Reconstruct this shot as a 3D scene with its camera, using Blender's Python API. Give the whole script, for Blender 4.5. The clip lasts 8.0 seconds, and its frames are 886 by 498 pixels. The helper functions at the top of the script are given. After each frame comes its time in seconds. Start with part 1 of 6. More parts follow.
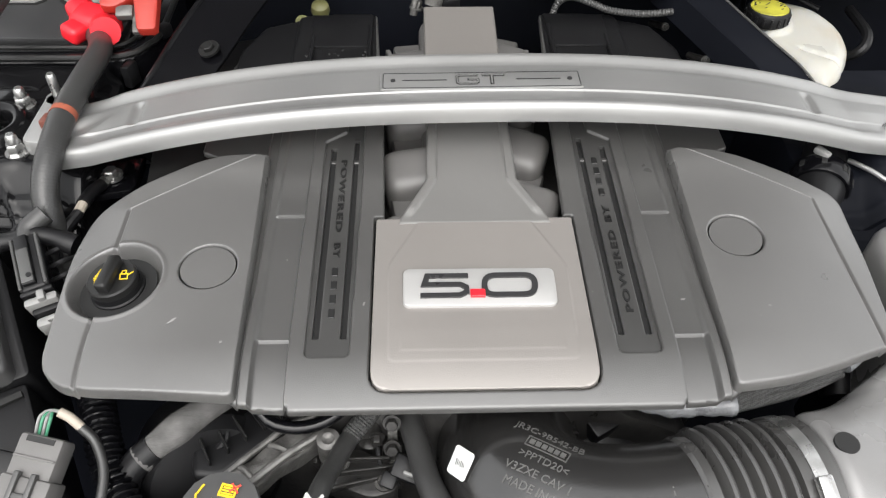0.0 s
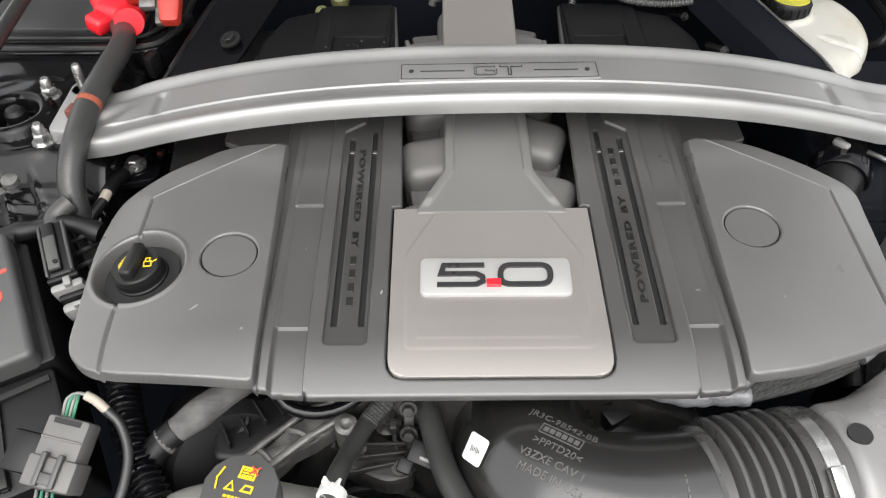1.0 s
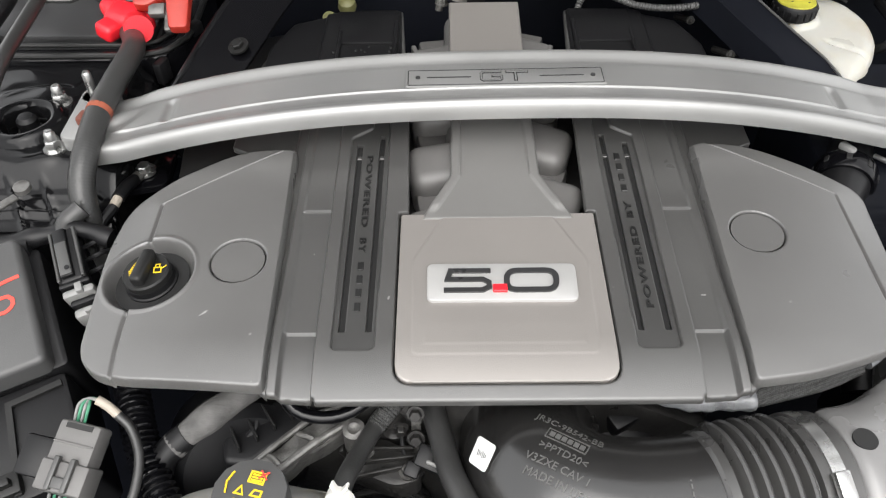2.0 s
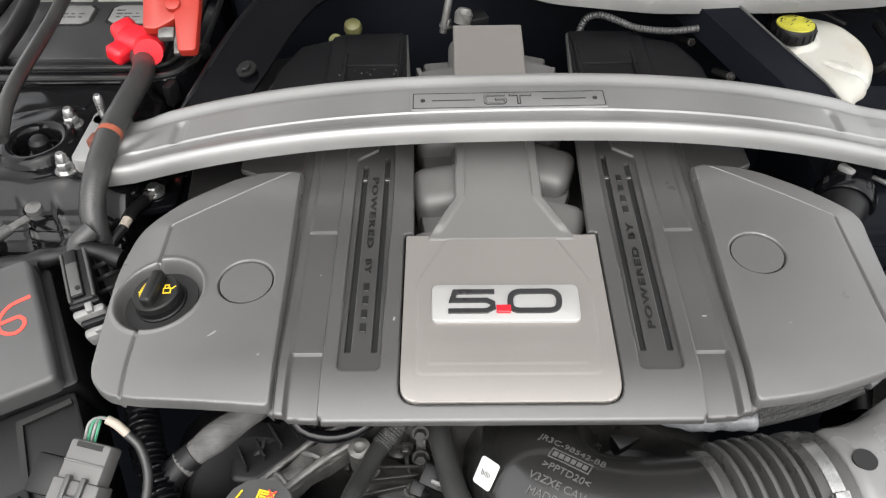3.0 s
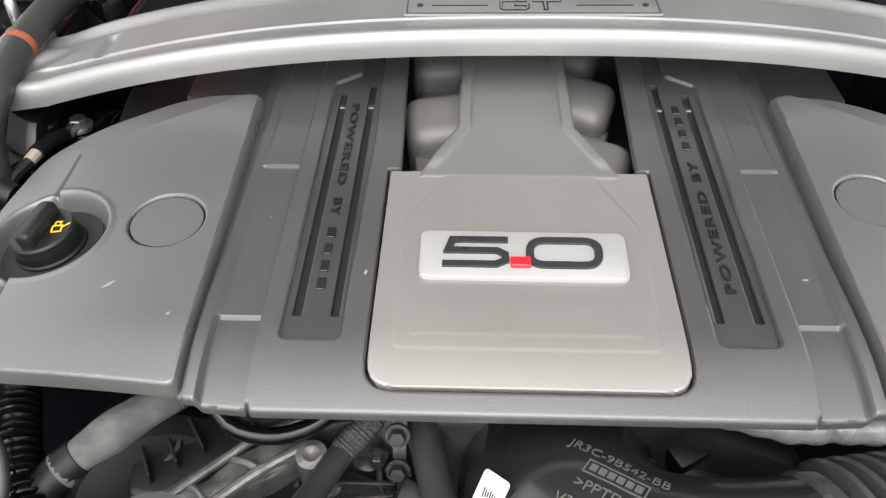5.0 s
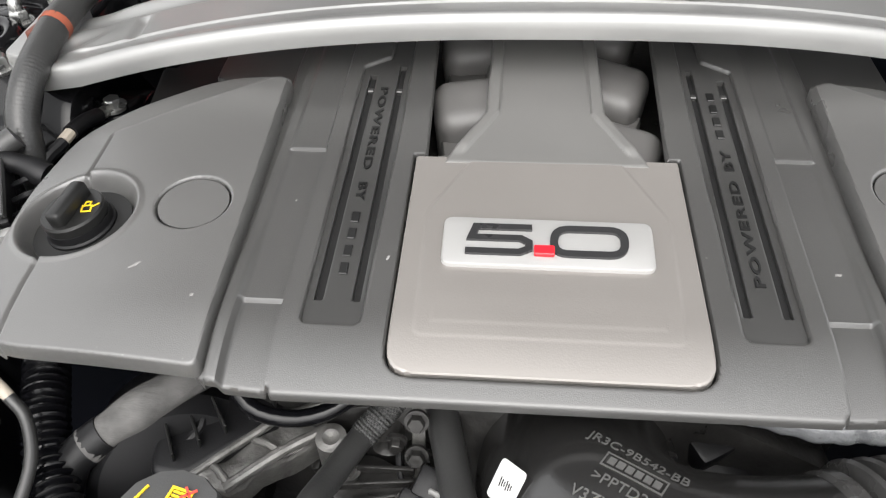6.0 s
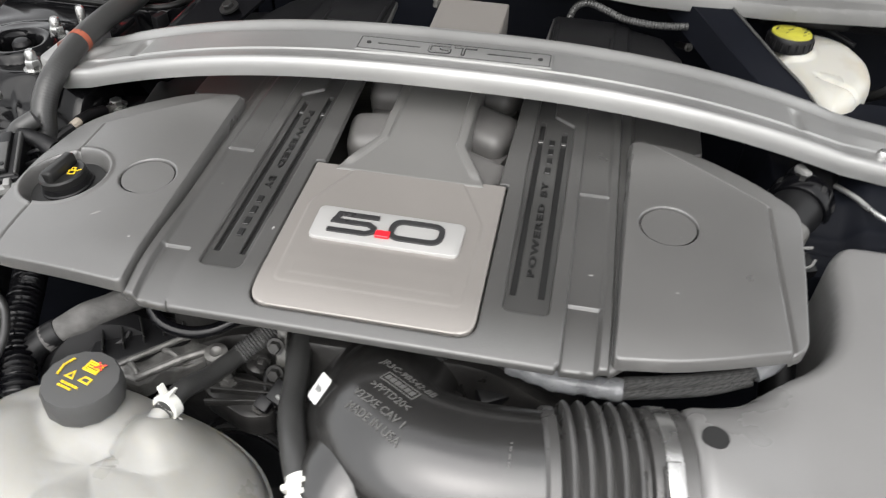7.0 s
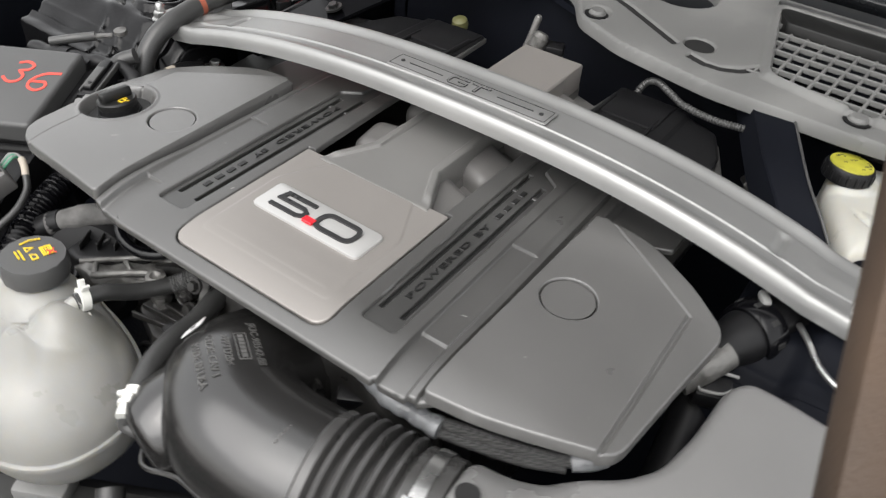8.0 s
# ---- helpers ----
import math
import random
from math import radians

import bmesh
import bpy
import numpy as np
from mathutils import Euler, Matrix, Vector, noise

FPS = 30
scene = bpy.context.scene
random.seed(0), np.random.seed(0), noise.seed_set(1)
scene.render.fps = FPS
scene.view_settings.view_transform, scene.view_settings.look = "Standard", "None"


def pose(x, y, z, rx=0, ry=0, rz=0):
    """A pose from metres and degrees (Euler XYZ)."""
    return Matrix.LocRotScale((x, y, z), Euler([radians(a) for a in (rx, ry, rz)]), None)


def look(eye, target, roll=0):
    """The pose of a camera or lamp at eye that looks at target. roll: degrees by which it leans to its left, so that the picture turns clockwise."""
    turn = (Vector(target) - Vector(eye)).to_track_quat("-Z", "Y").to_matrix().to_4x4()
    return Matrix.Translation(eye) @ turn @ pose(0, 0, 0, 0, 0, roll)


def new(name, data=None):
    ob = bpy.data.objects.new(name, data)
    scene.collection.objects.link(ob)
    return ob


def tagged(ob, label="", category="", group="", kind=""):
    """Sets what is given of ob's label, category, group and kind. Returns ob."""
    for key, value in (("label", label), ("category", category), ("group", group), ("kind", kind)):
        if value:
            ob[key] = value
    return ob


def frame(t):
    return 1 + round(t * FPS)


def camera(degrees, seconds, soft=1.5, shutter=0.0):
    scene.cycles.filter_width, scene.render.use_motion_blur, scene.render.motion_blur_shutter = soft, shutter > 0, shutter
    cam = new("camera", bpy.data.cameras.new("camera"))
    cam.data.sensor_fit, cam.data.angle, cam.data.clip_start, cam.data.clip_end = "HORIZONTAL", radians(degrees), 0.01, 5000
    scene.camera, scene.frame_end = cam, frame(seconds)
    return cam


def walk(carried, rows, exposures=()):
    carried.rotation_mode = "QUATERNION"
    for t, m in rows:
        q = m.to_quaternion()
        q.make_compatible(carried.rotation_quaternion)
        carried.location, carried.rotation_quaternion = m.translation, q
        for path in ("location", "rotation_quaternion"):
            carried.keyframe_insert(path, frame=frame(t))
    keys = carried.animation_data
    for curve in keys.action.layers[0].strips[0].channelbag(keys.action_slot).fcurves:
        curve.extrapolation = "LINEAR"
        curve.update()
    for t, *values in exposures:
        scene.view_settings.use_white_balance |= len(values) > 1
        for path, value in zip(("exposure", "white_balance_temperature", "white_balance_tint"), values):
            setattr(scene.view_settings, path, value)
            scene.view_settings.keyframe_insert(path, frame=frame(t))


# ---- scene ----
cam = camera(59.9, 8.0, soft=1.2, shutter=0.3)
PATH = [
    (0, (-0.056, 0.027, 1.333), (0.031, 1.404, -0.116), 2.0),
    (0.5, (-0.054, 0.022, 1.337), (0.006, 1.381, -0.129), 1.2),
    (1, (-0.055, 0.022, 1.339), (-0.016, 1.379, -0.13), 0.9),
    (1.5, (-0.054, 0.023, 1.34), (-0.027, 1.378, -0.13), 0.5),
    (3, (-0.055, 0.02, 1.358), (-0.045, 1.402, -0.088), -0.1),
    (3.5, (-0.058, 0.023, 1.344), (-0.023, 1.527, 0.027), 1.6),
    (4, (-0.061, 0.063, 1.244), (0.005, 1.586, -0.051), 3.3),
    (4.5, (-0.048, 0.089, 1.188), (-0.03, 1.575, -0.15), 1.9),
    (6, (-0.034, 0.104, 1.187), (-0.156, 1.51, -0.23), -1.3),
    (6.5, (0.027, 0.035, 1.236), (-0.167, 1.465, -0.15), -0.7),
    (7, (0.114, -0.027, 1.271), (-0.121, 1.444, -0.063), 2.4),
    (7.5, (0.217, -0.031, 1.286), (-0.263, 1.415, -0.01), 4.6),
    (8, (0.354, 0.032, 1.292), (-0.425, 1.351, 0.006), 6.6),
]
walk(cam, [(t, look(eye, target, roll)) for t, eye, target, roll in PATH], exposures=[(0.0, 1.00), (1.0, 0.95), (3.0, 0.97), (4.5, 1.05), (6.0, 1.05), (7.0, 0.91), (8.0, 0.80)])

# ---- daylight: a bright overcast sky over an open bonnet ----
world = bpy.data.worlds.new("overcast_sky")
scene.world = world
world.use_nodes = True
wn = world.node_tree.nodes
sky = wn.new("ShaderNodeTexSky")
sky.sky_type, sky.sun_disc = "NISHITA", False
sky.sun_elevation, sky.sun_rotation = radians(53), radians(180)
sky.air_density, sky.dust_density = 1.0, 4.0
soften = wn.new("ShaderNodeHueSaturation")
soften.inputs["Saturation"].default_value = 0.25
world.node_tree.links.new(sky.outputs[0], soften.inputs["Color"])
cloud = wn.new("ShaderNodeMix")
cloud.data_type = "RGBA"
cloud.inputs["Factor"].default_value = 0.45
cloud.inputs["B"].default_value = (9.0, 8.9, 8.75, 1)
world.node_tree.links.new(soften.outputs[0], cloud.inputs["A"])
world.node_tree.links.new(cloud.outputs["Result"], wn["Background"].inputs["Color"])
wn["Background"].inputs["Strength"].default_value = 0.16

sun = new("sun", bpy.data.lights.new("sun", "SUN"))
sun.data.energy, sun.data.angle, sun.data.color = 1.45, radians(70), (1.0, 0.985, 0.965)
sun.matrix_basis = look((0, 0, 0), (0.12, 0.75, -1.0))


# ---- materials ----
def material(name, color, rough=0.5, metal=0.0, grain=600.0, bump=0.05, stain=9.0, vary=0.12, rough_vary=0.1,
             spec=0.5, coat=0.0, second=None, second_at=(0.55, 0.75), stretch=None, dust=0.0):
    """A surface with fine relief, coarse stains and uneven gloss. second: a colour that shows in patches."""
    m = bpy.data.materials.new(name)
    m.use_nodes = True
    n, link = m.node_tree.nodes, m.node_tree.links.new
    b = n["Principled BSDF"]
    co = n.new("ShaderNodeTexCoord")
    src = co.outputs["Object"]
    if stretch:
        mp = n.new("ShaderNodeMapping")
        mp.inputs["Scale"].default_value = stretch
        link(src, mp.inputs["Vector"])
        src = mp.outputs["Vector"]
    fine, coarse = n.new("ShaderNodeTexNoise"), n.new("ShaderNodeTexNoise")
    fine.inputs["Scale"].default_value, fine.inputs["Detail"].default_value = grain, 3
    coarse.inputs["Scale"].default_value, coarse.inputs["Detail"].default_value = stain, 6
    link(src, fine.inputs["Vector"])
    link(co.outputs["Object"], coarse.inputs["Vector"])
    ramp = n.new("ShaderNodeMapRange")
    ramp.inputs["From Min"].default_value, ramp.inputs["From Max"].default_value = 0.3, 0.7
    ramp.inputs["To Min"].default_value, ramp.inputs["To Max"].default_value = 1 - vary, 1 + vary
    link(coarse.outputs["Fac"], ramp.inputs["Value"])
    hsv = n.new("ShaderNodeHueSaturation")
    hsv.inputs["Color"].default_value = (*color, 1)
    link(ramp.outputs["Result"], hsv.inputs["Value"])
    out = hsv.outputs["Color"]
    if second:
        patch = n.new("ShaderNodeMapRange")
        patch.inputs["From Min"].default_value, patch.inputs["From Max"].default_value = second_at
        link(coarse.outputs["Fac"], patch.inputs["Value"])
        mix = n.new("ShaderNodeMix")
        mix.data_type = "RGBA"
        link(patch.outputs["Result"], mix.inputs["Factor"])
        link(out, mix.inputs["A"])
        mix.inputs["B"].default_value = (*second, 1)
        out = mix.outputs["Result"]
    if dust:
        speck, keep, over = n.new("ShaderNodeTexNoise"), n.new("ShaderNodeMapRange"), n.new("ShaderNodeMix")
        speck.inputs["Scale"].default_value, speck.inputs["Detail"].default_value = 210, 2
        keep.inputs["From Min"].default_value, keep.inputs["From Max"].default_value = 0.755, 0.80
        keep.inputs["To Max"].default_value = dust
        over.data_type = "RGBA"
        link(co.outputs["Object"], speck.inputs["Vector"])
        link(speck.outputs["Fac"], keep.inputs["Value"])
        link(keep.outputs["Result"], over.inputs["Factor"])
        link(out, over.inputs["A"])
        over.inputs["B"].default_value = (0.30, 0.29, 0.28, 1)
        out = over.outputs["Result"]
    link(out, b.inputs["Base Color"])
    rr = n.new("ShaderNodeMapRange")
    rr.inputs["From Min"].default_value, rr.inputs["From Max"].default_value = 0.3, 0.7
    rr.inputs["To Min"].default_value, rr.inputs["To Max"].default_value = max(rough - rough_vary, 0.03), min(rough + rough_vary, 1)
    link(coarse.outputs["Fac"], rr.inputs["Value"])
    link(rr.outputs["Result"], b.inputs["Roughness"])
    b.inputs["Metallic"].default_value = metal
    b.inputs["Specular IOR Level"].default_value = spec
    b.inputs["Coat Weight"].default_value = coat
    bp = n.new("ShaderNodeBump")
    bp.inputs["Strength"].default_value, bp.inputs["Distance"].default_value = bump, 0.002
    link(fine.outputs["Fac"], bp.inputs["Height"])
    link(bp.outputs["Normal"], b.inputs["Normal"])
    return m


def milky(name, color, deep, rough=0.35):
    """Translucent moulded plastic that yellows in patches."""
    m = material(name, color, rough, grain=250, bump=0.03, stain=14, vary=0.05, second=deep, second_at=(0.48, 0.8))
    b = m.node_tree.nodes["Principled BSDF"]
    b.inputs["Subsurface Weight"].default_value = 0.6
    b.inputs["Subsurface Radius"].default_value = (0.02, 0.017, 0.012)
    b.inputs["Subsurface Scale"].default_value = 0.6
    return m


# one cover plastic in three tones: light and shade painted into pads and strips
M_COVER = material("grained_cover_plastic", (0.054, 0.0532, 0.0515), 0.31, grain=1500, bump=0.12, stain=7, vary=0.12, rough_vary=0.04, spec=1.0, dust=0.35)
M_COVER_LIT = material("cover_plastic_lit", (0.088, 0.0868, 0.0845), 0.30, grain=1500, bump=0.12, stain=7, vary=0.12, rough_vary=0.04, spec=1.0, dust=0.35)
M_COVER_SHADED = material("cover_plastic_shaded", (0.036, 0.0355, 0.0345), 0.34, grain=1800, bump=0.06, stain=12, vary=0.12, rough_vary=0.05, spec=0.8)
# near black that paints the shade inside slots, gaps and holes
M_GAP_SHADE = material("gap_shade_black", (0.006, 0.006, 0.006), 0.7)
M_SATIN = material("satin_nickel_paint", (0.255, 0.239, 0.225), 0.42, metal=0.45, grain=900, bump=0.05, stain=6, vary=0.05, rough_vary=0.04)
M_NECK = material("satin_graphite_paint", (0.180, 0.177, 0.171), 0.45, metal=0.4, grain=900, bump=0.05, stain=8, vary=0.06, rough_vary=0.05)
M_CHROME = material("brushed_badge_metal", (0.42, 0.416, 0.408), 0.33, metal=0.4, grain=900, bump=0.03, vary=0.04)
M_DIGIT = material("dark_badge_digits", (0.030, 0.030, 0.031), 0.3, metal=0.2)
M_RED = material("red_plastic", (0.62, 0.012, 0.022), 0.4, vary=0.1)
M_CLAMP_RED = material("red_vinyl", (0.30, 0.022, 0.013), 0.45, vary=0.12)
M_BRACE = material("cast_silver_paint", (0.295, 0.295, 0.290), 0.40, metal=0.6, grain=1200, bump=0.04, stain=10, vary=0.06, rough_vary=0.06)
M_RUNNER = material("grey_runner_plastic", (0.105, 0.102, 0.099), 0.5, grain=700, bump=0.05, stain=20, vary=0.15)
M_BLACK = material("black_plastic", (0.006, 0.006, 0.0066), 0.42, grain=900, bump=0.06, stain=12, vary=0.2, spec=0.28)
M_GREYBLACK = material("dusty_black_plastic", (0.011, 0.011, 0.0108), 0.38, grain=900, bump=0.08, stain=12, vary=0.2, spec=0.3)
M_GLOSS = material("gloss_black_paint", (0.003, 0.003, 0.0037), 0.16, grain=300, bump=0.02, stain=10, vary=0.2, spec=0.28)
M_SCUFF = material("chalky_scuff", (0.21, 0.205, 0.20), 0.7, vary=0.2)
M_MARK = material("grey_moulded_letters", (0.085, 0.084, 0.081), 0.5)
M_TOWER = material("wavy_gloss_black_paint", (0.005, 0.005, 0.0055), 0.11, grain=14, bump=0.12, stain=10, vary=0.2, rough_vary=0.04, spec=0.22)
M_LETTER = material("moulded_black_letters", (0.008, 0.008, 0.008), 0.4)
M_WATER = material("water", (0.02, 0.02, 0.02), 0.05, grain=50, bump=0.0, vary=0.0, rough_vary=0.0)
M_BAY = material("dark_blue_black_paint", (0.0035, 0.0042, 0.0068), 0.7, grain=200, bump=0.04, stain=6, vary=0.3, spec=0.1)
M_RUBBER = material("black_rubber_hose", (0.028, 0.028, 0.0276), 0.36, grain=500, bump=0.1, stain=25, vary=0.2)
M_BELLOWS = material("ribbed_bellows_rubber", (0.048, 0.047, 0.046), 0.32, grain=500, bump=0.06, stain=18, vary=0.2, spec=0.7)
M_TUBE = material("intake_tube_plastic", (0.015, 0.0146, 0.0142), 0.22, grain=800, bump=0.04, stain=10, vary=0.2, rough_vary=0.06, spec=0.9)
M_AIRBOX = material("airbox_plastic", (0.155, 0.153, 0.151), 0.30, spec=0.8, grain=1100, bump=0.1, stain=5, vary=0.1)
M_COWL = material("weathered_cowl_plastic", (0.108, 0.108, 0.105), 0.6, grain=900, bump=0.1, stain=8, vary=0.12, second=(0.15, 0.15, 0.145))
M_STEEL = material("zinc_steel", (0.55, 0.55, 0.54), 0.3, metal=0.95, grain=500, bump=0.05, stain=40, vary=0.15)
M_ALU = material("cast_aluminium", (0.165, 0.162, 0.155), 0.5, metal=0.5, grain=220, bump=0.45, stain=45, vary=0.35, second=(0.07, 0.068, 0.064), second_at=(0.45, 0.62))
M_DARKMETAL = material("oily_dark_metal", (0.030, 0.029, 0.028), 0.36, metal=0.4, grain=200, bump=0.25, stain=35, vary=0.4, second=(0.05, 0.049, 0.047))
M_YELLOW = material("yellow_print", (0.75, 0.52, 0.02), 0.5)
M_YELLOWCAP = material("yellow_cap_top", (0.34, 0.32, 0.03), 0.6, stain=60, vary=0.25)
M_ORANGE = material("orange_tape", (0.24, 0.06, 0.03), 0.6)
M_LABEL = material("white_label_paper", (0.62, 0.62, 0.61), 0.6, vary=0.03)
M_INK = material("black_ink", (0.02, 0.02, 0.02), 0.6)
M_REDINK = material("red_paint_marker", (0.65, 0.06, 0.04), 0.6)
M_GREYCONN = material("grey_connector_plastic", (0.05, 0.05, 0.049), 0.42, grain=700, bump=0.06, stain=25, vary=0.12)
M_PALE = material("pale_connector_plastic", (0.195, 0.195, 0.19), 0.45, stain=30)
M_WHITE = material("white_nylon", (0.60, 0.60, 0.565), 0.45)
M_GREEN = material("green_wire", (0.045, 0.19, 0.11), 0.45)
M_BEIGE = material("beige_wire_sleeve", (0.33, 0.29, 0.24), 0.6)
M_BROWN = material("brown_connector", (0.12, 0.035, 0.022), 0.5)
M_PALEGREEN = material("pale_yellow_rubber", (0.11, 0.108, 0.042), 0.55)
M_BRAID = material("braided_sleeve", (0.09, 0.09, 0.09), 0.6, grain=1500, bump=0.7, stain=800, vary=0.6)
def woven(m, size, dark, pale):
    """Turns the colour of a material into a fine weave of two yarns."""
    n, link = m.node_tree.nodes, m.node_tree.links.new
    co, chk = n.new("ShaderNodeTexCoord"), n.new("ShaderNodeTexChecker")
    turn = n.new("ShaderNodeMapping")
    turn.inputs["Rotation"].default_value = (0.7, 0.5, 0.78)
    link(co.outputs["Object"], turn.inputs["Vector"])
    link(turn.outputs["Vector"], chk.inputs["Vector"])
    chk.inputs["Scale"].default_value = 1 / size
    chk.inputs["Color1"].default_value, chk.inputs["Color2"].default_value = (*dark, 1), (*pale, 1)
    link(chk.outputs["Color"], n["Principled BSDF"].inputs["Base Color"])
    return m


woven(M_BRAID, 0.0014, (0.018, 0.018, 0.018), (0.07, 0.07, 0.069))
M_FOIL = material("grey_tape_wrap", (0.15, 0.154, 0.16), 0.3, grain=160, bump=0.6, stain=60, vary=0.3)
M_FOAM = material("grey_foam_sleeve", (0.075, 0.073, 0.071), 0.8, grain=160, bump=0.5, stain=60, vary=0.45, stretch=(0.4, 1.6, 1.6))
M_DEGAS = milky("milky_bottle_plastic", (0.255, 0.252, 0.238), (0.205, 0.197, 0.165))
M_BRAKE = milky("yellowed_reservoir_plastic", (0.40, 0.395, 0.36), (0.29, 0.23, 0.145))
M_CAP = material("grey_black_cap_plastic", (0.055, 0.055, 0.055), 0.45, grain=900, bump=0.08, stain=20, vary=0.12)
M_WOOD = material("weathered_wood", (0.05, 0.031, 0.019), 0.7, grain=40, bump=0.4, stain=12, vary=0.35, stretch=(12, 12, 1))
M_CONCRETE = material("grey_concrete", (0.30, 0.29, 0.28), 0.85, grain=60, bump=0.3, stain=1.5, vary=0.15)
M_BONNET = material("bonnet_underside", (0.05, 0.05, 0.052), 0.5, stain=5, vary=0.2)
M_BATTERY = material("battery_case_plastic", (0.035, 0.035, 0.036), 0.4, grain=500, bump=0.04, stain=12, vary=0.25)
M_GLASS_DARK = material("dark_windscreen", (0.008, 0.009, 0.010), 0.30, grain=20, bump=0.0, stain=3, vary=0.1)


# ---- building blocks ----
def thing(name, base, label, category, group="", kind=""):
    """An Empty at the base of a thing; base is a place or a pose."""
    e = new(name)
    e.empty_display_size = 0.02
    e.matrix_basis = base if isinstance(base, Matrix) else Matrix.Translation(base)
    return tagged(e, label, category, group, kind)


def as_mesh(name, shape, sharp=35):
    if isinstance(shape, bmesh.types.BMesh):
        me = bpy.data.meshes.new(name)
        bmesh.ops.recalc_face_normals(shape, faces=shape.faces)
        shape.to_mesh(me)
        shape.free()
    else:
        me = shape
    me.polygons.foreach_set("use_smooth", [True] * len(me.polygons))
    me.set_sharp_from_angle(angle=radians(sharp))
    return me


def part(name, shape, mat, parent, label="", local=False, sharp=35):
    """One mesh under a thing or under a part of it; shape is in world metres unless local."""
    me = as_mesh(name, shape, sharp)
    root = parent
    while root.parent:
        root = root.parent
    if not local:
        me.transform(root.matrix_basis.inverted())
    me.materials.append(mat)
    ob = new(name, me)
    ob.parent = parent
    return tagged(ob, label) if label else ob


def single(name, shape, mat, label, category="", kind="", group="", sharp=35):
    """A thing or a piece of the setting that is one mesh."""
    me = as_mesh(name, shape, sharp)
    me.materials.append(mat)
    return tagged(new(name, me), label, category, group, kind)


def joined(*shapes):
    bm = bmesh.new()
    for s in shapes:
        me = bpy.data.meshes.new("joining")
        s.to_mesh(me)
        s.free()
        bm.from_mesh(me)
        bpy.data.meshes.remove(me)
    return bm


def block(size, m, bevel=0.002, seg=2):
    """A box of that size, centred on the pose m, with rounded edges."""
    bm = bmesh.new()
    bmesh.ops.create_cube(bm, size=1.0, matrix=Matrix.Diagonal((*size, 1)))
    if bevel:
        bmesh.ops.bevel(bm, geom=bm.edges[:], offset=bevel, segments=seg, affect="EDGES", profile=0.5)
    bm.transform(m if isinstance(m, Matrix) else Matrix.Translation(m))
    return bm


def lathe(profile, m, n=32, wobble=0):
    """Turns a profile of (radius, height) round the z axis of the pose m; wobble: number of flutes on the rim."""
    bm = bmesh.new()
    rings = []
    for r, h in profile:
        if r < 1e-5:
            rings.append([bm.verts.new((0, 0, h))])
        else:
            rings.append([bm.verts.new((r * math.cos(2 * math.pi * i / n), r * math.sin(2 * math.pi * i / n), h)) for i in range(n)])
    for a, b in zip(rings, rings[1:]):
        for i in range(n):
            j = (i + 1) % n
            if len(a) == 1 and len(b) == 1:
                continue
            if len(a) == 1:
                bm.faces.new((a[0], b[i], b[j]))
            elif len(b) == 1:
                bm.faces.new((a[i], b[0], a[j]))
            else:
                bm.faces.new((a[i], b[i], b[j], a[j]))
    for ring in (rings[0], rings[-1]):
        if len(ring) > 1:
            bm.faces.new(ring)
    bm.transform(m if isinstance(m, Matrix) else Matrix.Translation(m))
    return bm


def spline(points, step):
    """Points along a smooth curve through the points given."""
    p = [Vector(q) for q in points]
    p = [2 * p[0] - p[1]] + p + [2 * p[-1] - p[-2]]
    out = []
    for a, b, c, d in zip(p, p[1:], p[2:], p[3:]):
        k = max(2, int((c - b).length / step))
        for i in range(k):
            t = i / k
            out.append(0.5 * (2 * b + (c - a) * t + (2 * a - 5 * b + 4 * c - d) * t * t + (3 * b - a - 3 * c + d) * t ** 3))
    return out + [p[-2]]


def tube(points, radius, n=14, step=0.006, flat=1.0):
    """A round bar along a smooth curve; radius is a number or a function of (metres along, share of the length)."""
    path = spline(points, step)
    bm = bmesh.new()
    total = sum((b - a).length for a, b in zip(path, path[1:]))
    side = None
    run, rings = 0.0, []
    for i, q in enumerate(path):
        d = (path[min(i + 1, len(path) - 1)] - path[max(i - 1, 0)]).normalized()
        if side is None:
            side = d.orthogonal().normalized()
        side = (side - d * side.dot(d)).normalized()
        up = d.cross(side)
        if i:
            run += (q - path[i - 1]).length
        r = radius(run, run / total) if callable(radius) else radius
        rings.append([bm.verts.new(q + side * (r * math.cos(2 * math.pi * k / n)) + up * (r * flat * math.sin(2 * math.pi * k / n))) for k in range(n)])
    for a, b in zip(rings, rings[1:]):
        for k in range(n):
            bm.faces.new((a[k], b[k], b[(k + 1) % n], a[(k + 1) % n]))
    bm.faces.new(rings[0])
    bm.faces.new(rings[-1])
    return bm


def ribbed(r, pitch=0.005, depth=0.0015):
    """The radius of a corrugated sleeve."""
    return lambda s, share: r + depth * math.cos(2 * math.pi * s / pitch)


def prism(outline, z0, z1, m=None, bevel=0.0015, seg=2):
    """A plate with that outline in x and y, from z0 to z1, its top edge rounded."""
    bm = bmesh.new()
    f = bm.faces.new([bm.verts.new((x, y, z0)) for x, y in outline])
    top = bmesh.ops.extrude_face_region(bm, geom=[f])["geom"]
    bmesh.ops.translate(bm, verts=[v for v in top if isinstance(v, bmesh.types.BMVert)], vec=(0, 0, z1 - z0))
    if bevel:
        rim = [e for e in bm.edges if all(abs(v.co.z - z1) < 1e-6 for v in e.verts)]
        bmesh.ops.bevel(bm, geom=rim, offset=bevel, segments=seg, affect="EDGES", profile=0.5)
    if m is not None:
        bm.transform(m if isinstance(m, Matrix) else Matrix.Translation(m))
    return bm


